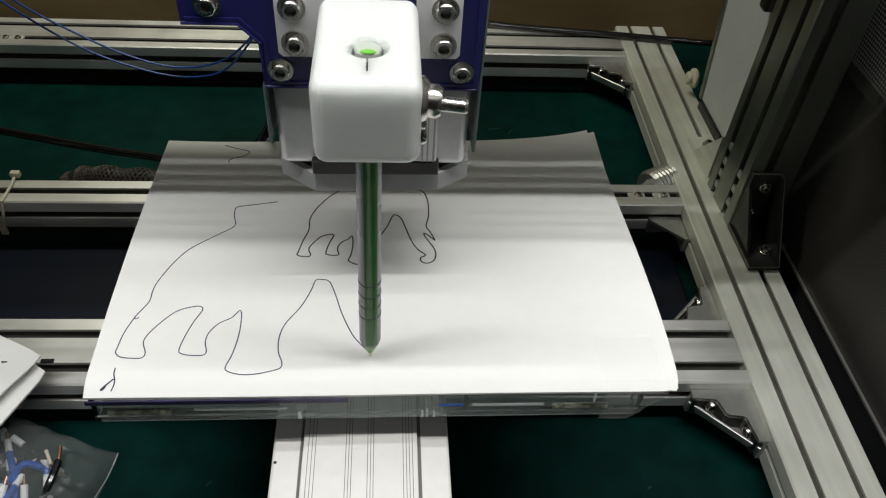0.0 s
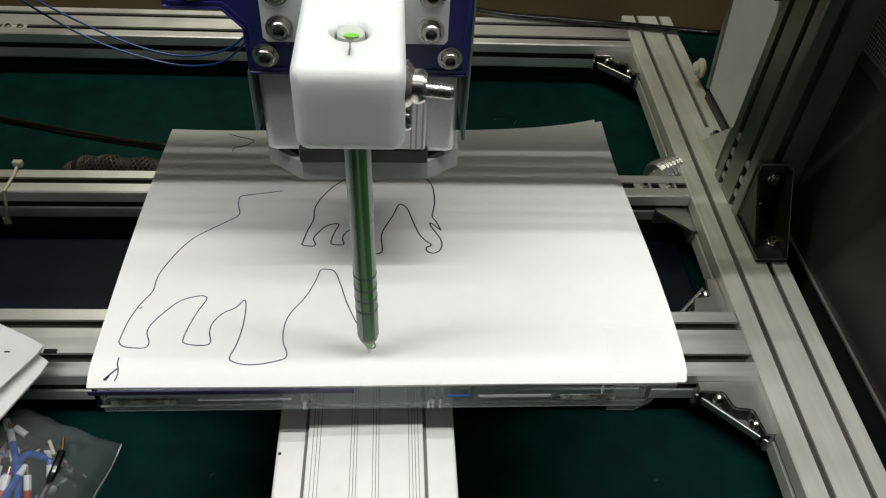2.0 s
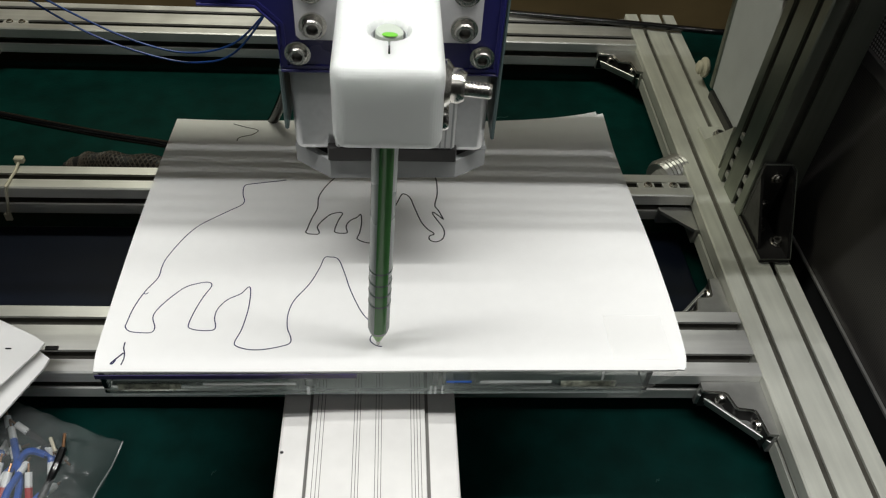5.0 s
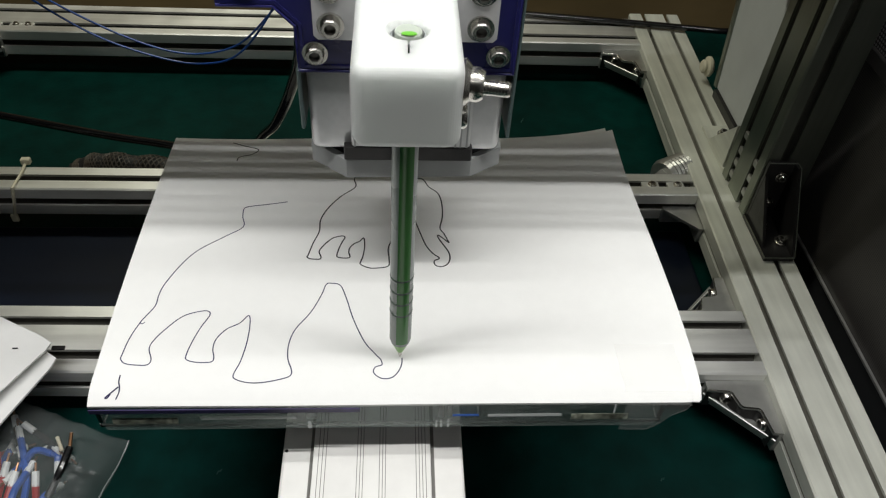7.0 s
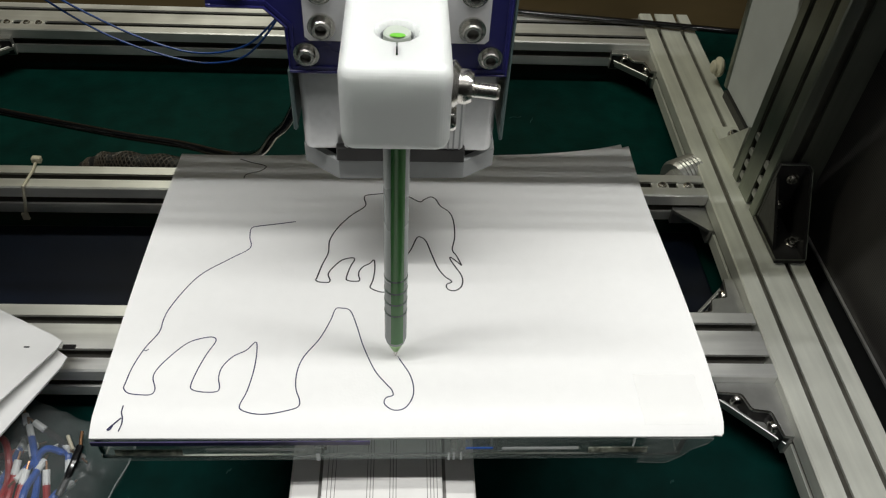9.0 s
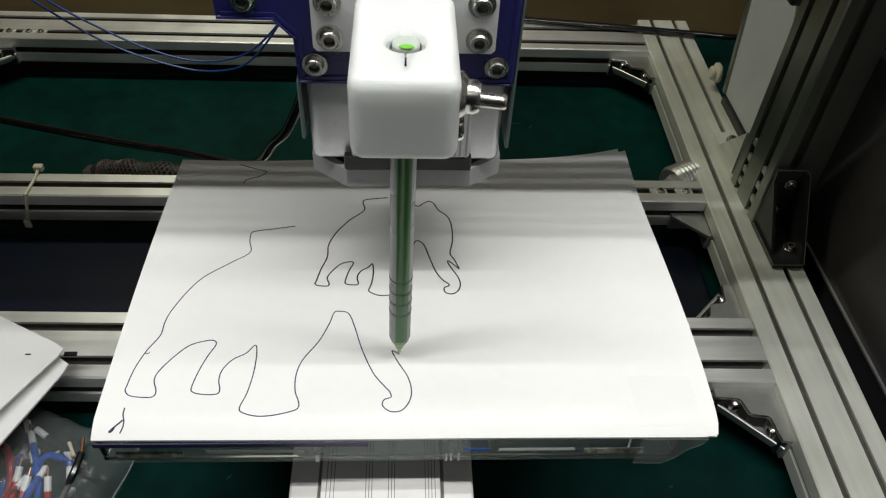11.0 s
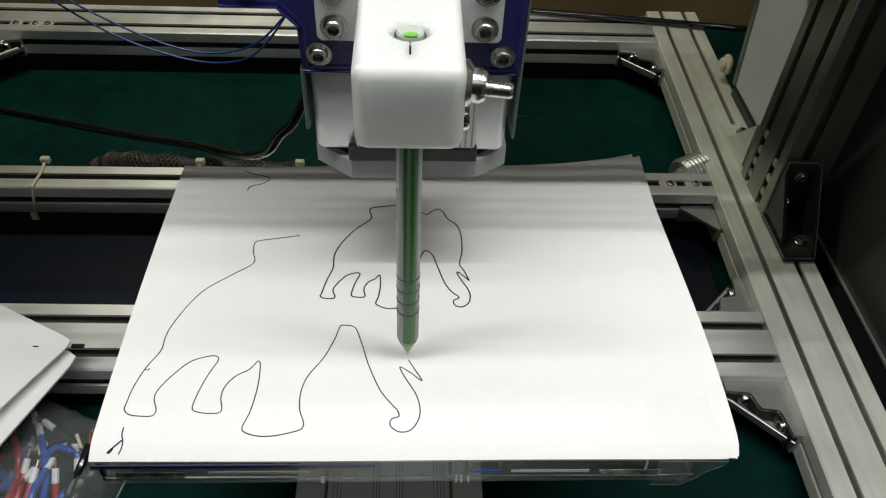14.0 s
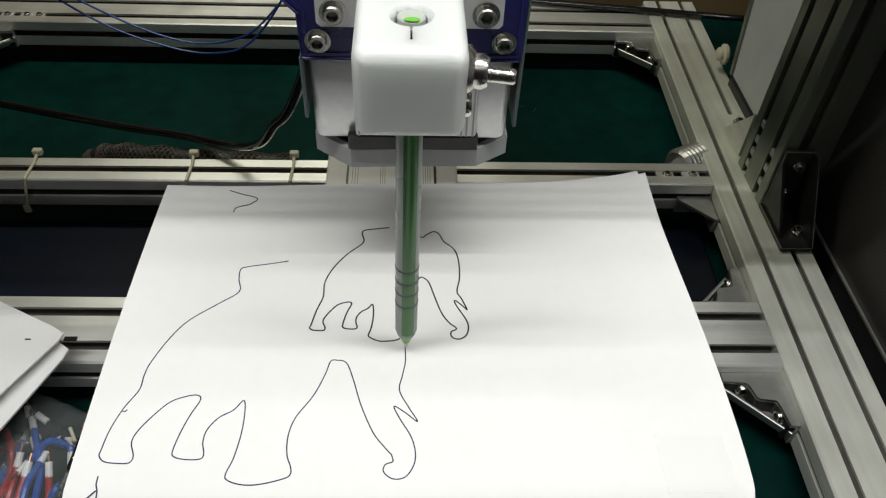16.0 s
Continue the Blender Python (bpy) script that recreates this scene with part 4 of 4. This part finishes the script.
def leaf(corners, z, thick, sag, seed):
    """A four-cornered sheet in plan, slightly curled at its free corner."""
    bm, n = bmesh.new(), 14
    a, b, c, d = [Vector((*q, 0)) for q in corners]
    layers = []
    for t in (0, thick):
        rows = []
        for i in range(n + 1):
            row = []
            for j in range(n + 1):
                u, v = i / n, j / n
                if i == n and j == 0:  # a blunted corner
                    u, v = u - 0.010, v + 0.013
                p = a.lerp(b, u).lerp(d.lerp(c, u), v)
                p.z = z + t - sag * (u ** 3) * (0.6 + 0.4 * v) + 0.0008 * math.sin(6 * u + 4 * v + seed)
                row.append(bm.verts.new(p))
            rows.append(row)
        for i in range(n):
            for j in range(n):
                bm.faces.new((rows[i][j], rows[i + 1][j], rows[i + 1][j + 1], rows[i][j + 1]))
        layers.append(rows)
    lo, hi = layers
    for k in range(n):
        for q in (0, n):
            bm.faces.new((lo[q][k], lo[q][k + 1], hi[q][k + 1], hi[q][k]))
            bm.faces.new((lo[k][q], lo[k + 1][q], hi[k + 1][q], hi[k][q]))
    return bm


part("leaf", leaf([(-0.37, 0.162), (-0.2226, 0.0855), (-0.277, -0.020), (-0.43, 0.05)], -0.1015, 0.0012, 0.0, 0), PAPER, sheaf, "top white sheet", True)
part("leaf", leaf([(-0.37, 0.155), (-0.2195, 0.0785), (-0.266, -0.030), (-0.43, 0.04)], -0.1085, 0.0015, 0.003, 2), PAPER, sheaf, "", True)
part("leaf", leaf([(-0.37, 0.155), (-0.232, 0.085), (-0.280, -0.012), (-0.43, 0.05)], -0.1262, 0.0165, 0.0, 4), shader("grey_card", (0.5, 0.5, 0.5), 0.7, 0.0, 0.1, 60), sheaf, "grey card stack", True)
part("speck", box(-0.2475, -0.2440, 0.0795, 0.0803, -0.1002, -0.0998), PENCIL, sheaf)
part("dark_tag", box(-0.2262, -0.2180, 0.0840, 0.0868, -0.1075, -0.1062), DARK_STEEL, sheaf)

# a clear bag of jumper wires on the table
bag = base("plastic_bag", "clear polythene bag holding jumper wires", "bag")
bm, N = bmesh.new(), 54
grid = []
rnd = random.Random(5)
for i in range(N + 1):
    row = []
    for j in range(N + 1):
        u, v = i / N, j / N
        far_edge = Vector((-0.36, 0.118)).lerp(Vector((-0.1775, 0.044)), u)
        near_edge = Vector((-0.36, -0.12)).lerp(Vector((-0.218, -0.12)), u)
        x, y = near_edge.lerp(far_edge, v)
        h = (math.sin(math.pi * u) ** 0.4) * (math.sin(math.pi * v) ** 0.45)
        crease = 0.007 * noise.noise((x * 60, y * 60, 0.3)) + 0.005 * noise.noise((x * 150, y * 150, 1.7)) + 0.0025 * noise.noise((x * 400, y * 300, 4.1))
        row.append(bm.verts.new((x, y, -0.170 + 0.012 * v + 0.036 * h + crease * (0.35 + h))))
    grid.append(row)
for i in range(N):
    for j in range(N):
        bm.faces.new((grid[i][j], grid[i + 1][j], grid[i + 1][j + 1], grid[i][j + 1]))
part("film", bm, BAG, bag, "crumpled clear film", True)
edge = [(-0.218 + 0.0405 * k / 20, -0.12 + 0.164 * k / 20, -0.1685 + 0.012 * k / 20 + 0.0015 * math.sin(k * 1.3)) for k in range(21)]
part("seam", tube(edge, 0.0005, 5), film_plastic("welded_seam", (0.8, 0.85, 0.85), 0.25, 0.15), bag, "welded edge of the bag")


def jumper(points, mat, colour):
    ob = base("jumper_wire", colour + " jumper wire with white crimp sleeves inside the bag", "wire", "jumper wires in the bag")
    line = spline(points, 8)
    part("insulation", tube(line, 0.0023, 8), mat, ob, "", True)
    for a, b in ((line[0], line[2]), (line[-1], line[-3])):
        w = (a - b).normalized()
        part("sleeve", tube([a - w * 0.001, a + w * 0.0005, a + w * 0.0072, a + w * 0.0085], 0.0023, 10), WHITE_PLASTIC, ob)
        part("pin", tube([a + w * 0.008, a + w * 0.014], 0.0008, 6), COPPER, ob)
    return ob


for colour, mat, points in (
    ("blue", WIRE_BLUE, [(-0.226, -0.03), (-0.229, -0.008), (-0.234, 0.013), (-0.240, 0.029), (-0.247, 0.044)]),
    ("blue", WIRE_BLUE, [(-0.243, 0.018), (-0.240, 0.027), (-0.233, 0.033), (-0.225, 0.034), (-0.2185, 0.030), (-0.2172, 0.0255)]),
    ("blue", WIRE_BLUE, [(-0.230, -0.028), (-0.223, -0.011), (-0.217, -0.002), (-0.2148, 0.007)]),
    ("blue", WIRE_BLUE, [(-0.236, -0.022), (-0.2365, 0.002), (-0.2355, 0.020)]),
    ("red", WIRE_RED, [(-0.276, 0.050), (-0.270, 0.045), (-0.261, 0.038), (-0.254, 0.025), (-0.252, 0.011), (-0.251, -0.01)]),
    ("red", WIRE_RED, [(-0.243, -0.035), (-0.242, -0.013), (-0.2398, 0.0085)]),
    ("red", WIRE_RED, [(-0.249, -0.030), (-0.248, -0.004), (-0.2462, 0.0145)]),
    ("red", WIRE_RED, [(-0.224, -0.03), (-0.223, -0.006), (-0.2245, 0.008)]),
    ("black", RUBBER, [(-0.2215, 0.036), (-0.230, 0.0435), (-0.2400, 0.0490)]),
    ("black", RUBBER, [(-0.213, 0.030), (-0.221, 0.0365), (-0.2275, 0.0385)]),
    ("black", RUBBER, [(-0.246, 0.038), (-0.2505, 0.047), (-0.2535, 0.0535)]),
):
    jumper([(x, y, -0.1505 + 0.004 * math.sin(310 * x + 170 * y)) for x, y in points], mat, colour)
for k in range(22):
    cx, cy, cz = rnd.uniform(-0.315, -0.262), rnd.uniform(-0.08, 0.03), rnd.uniform(-0.168, -0.146)
    ang, ln, bend = rnd.uniform(0.5, 2.4), rnd.uniform(0.014, 0.026), rnd.uniform(-0.014, 0.014)
    dx, dy = math.cos(ang) * ln, math.sin(ang) * ln
    mat, colour = ((WIRE_BLUE, "blue"), (WIRE_RED, "red"), (WIRE_BLUE, "blue"), (WIRE_RED, "red"), (RUBBER, "black"))[k % 5]
    jumper([(cx - dx, cy - dy, cz - 0.004), (cx + bend, cy - bend, cz + 0.004), (cx + dx, cy + dy, cz - 0.003)], mat, colour)


lead = base("stripped_lead", "black wire with a bare copper end inside the bag", "wire")
part("insulation", tube(spline([(-0.2138, -0.0011, -0.1460), (-0.2088, 0.0150, -0.1400), (-0.2070, 0.0290, -0.1380)], 8), 0.0025, 8), RUBBER, lead, "", True)
part("bare_end", tube([(-0.2070, 0.0290, -0.1380), (-0.2086, 0.0390, -0.1370)], 0.0011, 6), COPPER, lead, "bare copper strands")
part("pale_core", tube([(-0.2114, 0.0270, -0.1390), (-0.2172, 0.0366, -0.1380)], 0.0012, 6), IVORY, lead, "stripped pale core")


# ---------------------------------------------------------------- what moves
# seconds, the stage along y, the head along x, and the nib on the paper
MOVES = [
    (0.0, 0.0000, -0.0000, -0.0042, 0.0036),
    (0.5, -0.0013, -0.0021, -0.0043, 0.0022),
    (1.0, -0.0023, -0.0043, -0.0046, 0.0013),
    (1.5, -0.0023, -0.0060, -0.0050, 0.0016),
    (2.0, 0.0002, -0.0084, -0.0075, 0.0004),
    (2.5, 0.0022, -0.0079, -0.0077, 0.0028),
    (3.0, 0.0038, -0.0075, -0.0081, 0.0033),
    (3.5, 0.0053, -0.0061, -0.0083, 0.0040),
    (4.0, 0.0076, -0.0023, -0.0074, 0.0046),
    (5.2, 0.0085, 0.0040, -0.0035, 0.0042),
    (6.5, -0.0036, 0.0114, 0.0052, -0.0014),
    (7.0, -0.0123, 0.0085, 0.0043, -0.0038),
    (7.5, -0.0164, 0.0055, 0.0028, -0.0026),
    (8.0, -0.0201, 0.0025, 0.0007, -0.0020),
    (8.5, -0.0239, 0.0008, -0.0012, -0.0023),
    (9.0, -0.0295, -0.0009, -0.0036, -0.0024),
    (10.1, -0.0318, -0.0010, -0.0043, 0.0004),
    (11.5, -0.0234, 0.0091, 0.0034, 0.0039),
    (12.0, -0.0221, 0.0130, 0.0066, 0.0019),
    (12.5, -0.0229, 0.0131, 0.0067, 0.0012),
    (13.0, -0.0259, 0.0108, 0.0062, -0.0013),
    (13.5, -0.0331, 0.0061, 0.0035, -0.0026),
    (14.0, -0.0417, 0.0021, -0.0007, -0.0023),
    (14.5, -0.0456, 0.0017, -0.0018, -0.0036),
    (15.0, -0.0523, 0.0040, -0.0009, -0.0033),
    (15.5, -0.0612, 0.0054, 0.0009, -0.0034),
    (16.0, -0.0694, 0.0050, 0.0010, -0.0036),
]
NIB = 0.00035


def motions():
    slides = [(t, pose(0, s, 0)) for t, s, *_ in MOVES]
    walk(stage, slides)
    walk(paper, slides)
    walk(head, [(t, pose(h, 0, 0)) for t, _, h, *_ in MOVES])
    rows = []
    for t, s, h, nx, ny in MOVES:
        nib, top = Vector((nx, ny, NIB)), Vector((HX + h, HY, 0.1745))
        rows.append((t, Matrix.Translation(nib) @ Vector((0, 0, 1)).rotation_difference(top - nib).to_matrix().to_4x4()))
    walk(pen, rows)
    # each stroke rises through the sheet when the nib gets to its end
    low, up = pose(0, 0, -0.0007), pose(0, 0, 0)
    for ob, t in strokes:
        if t > 0.15:
            t = min(t, 15.9)
            walk(ob, [(0.0, low), (t - 0.1, low), (t, up), (16.0, up)])


motions()
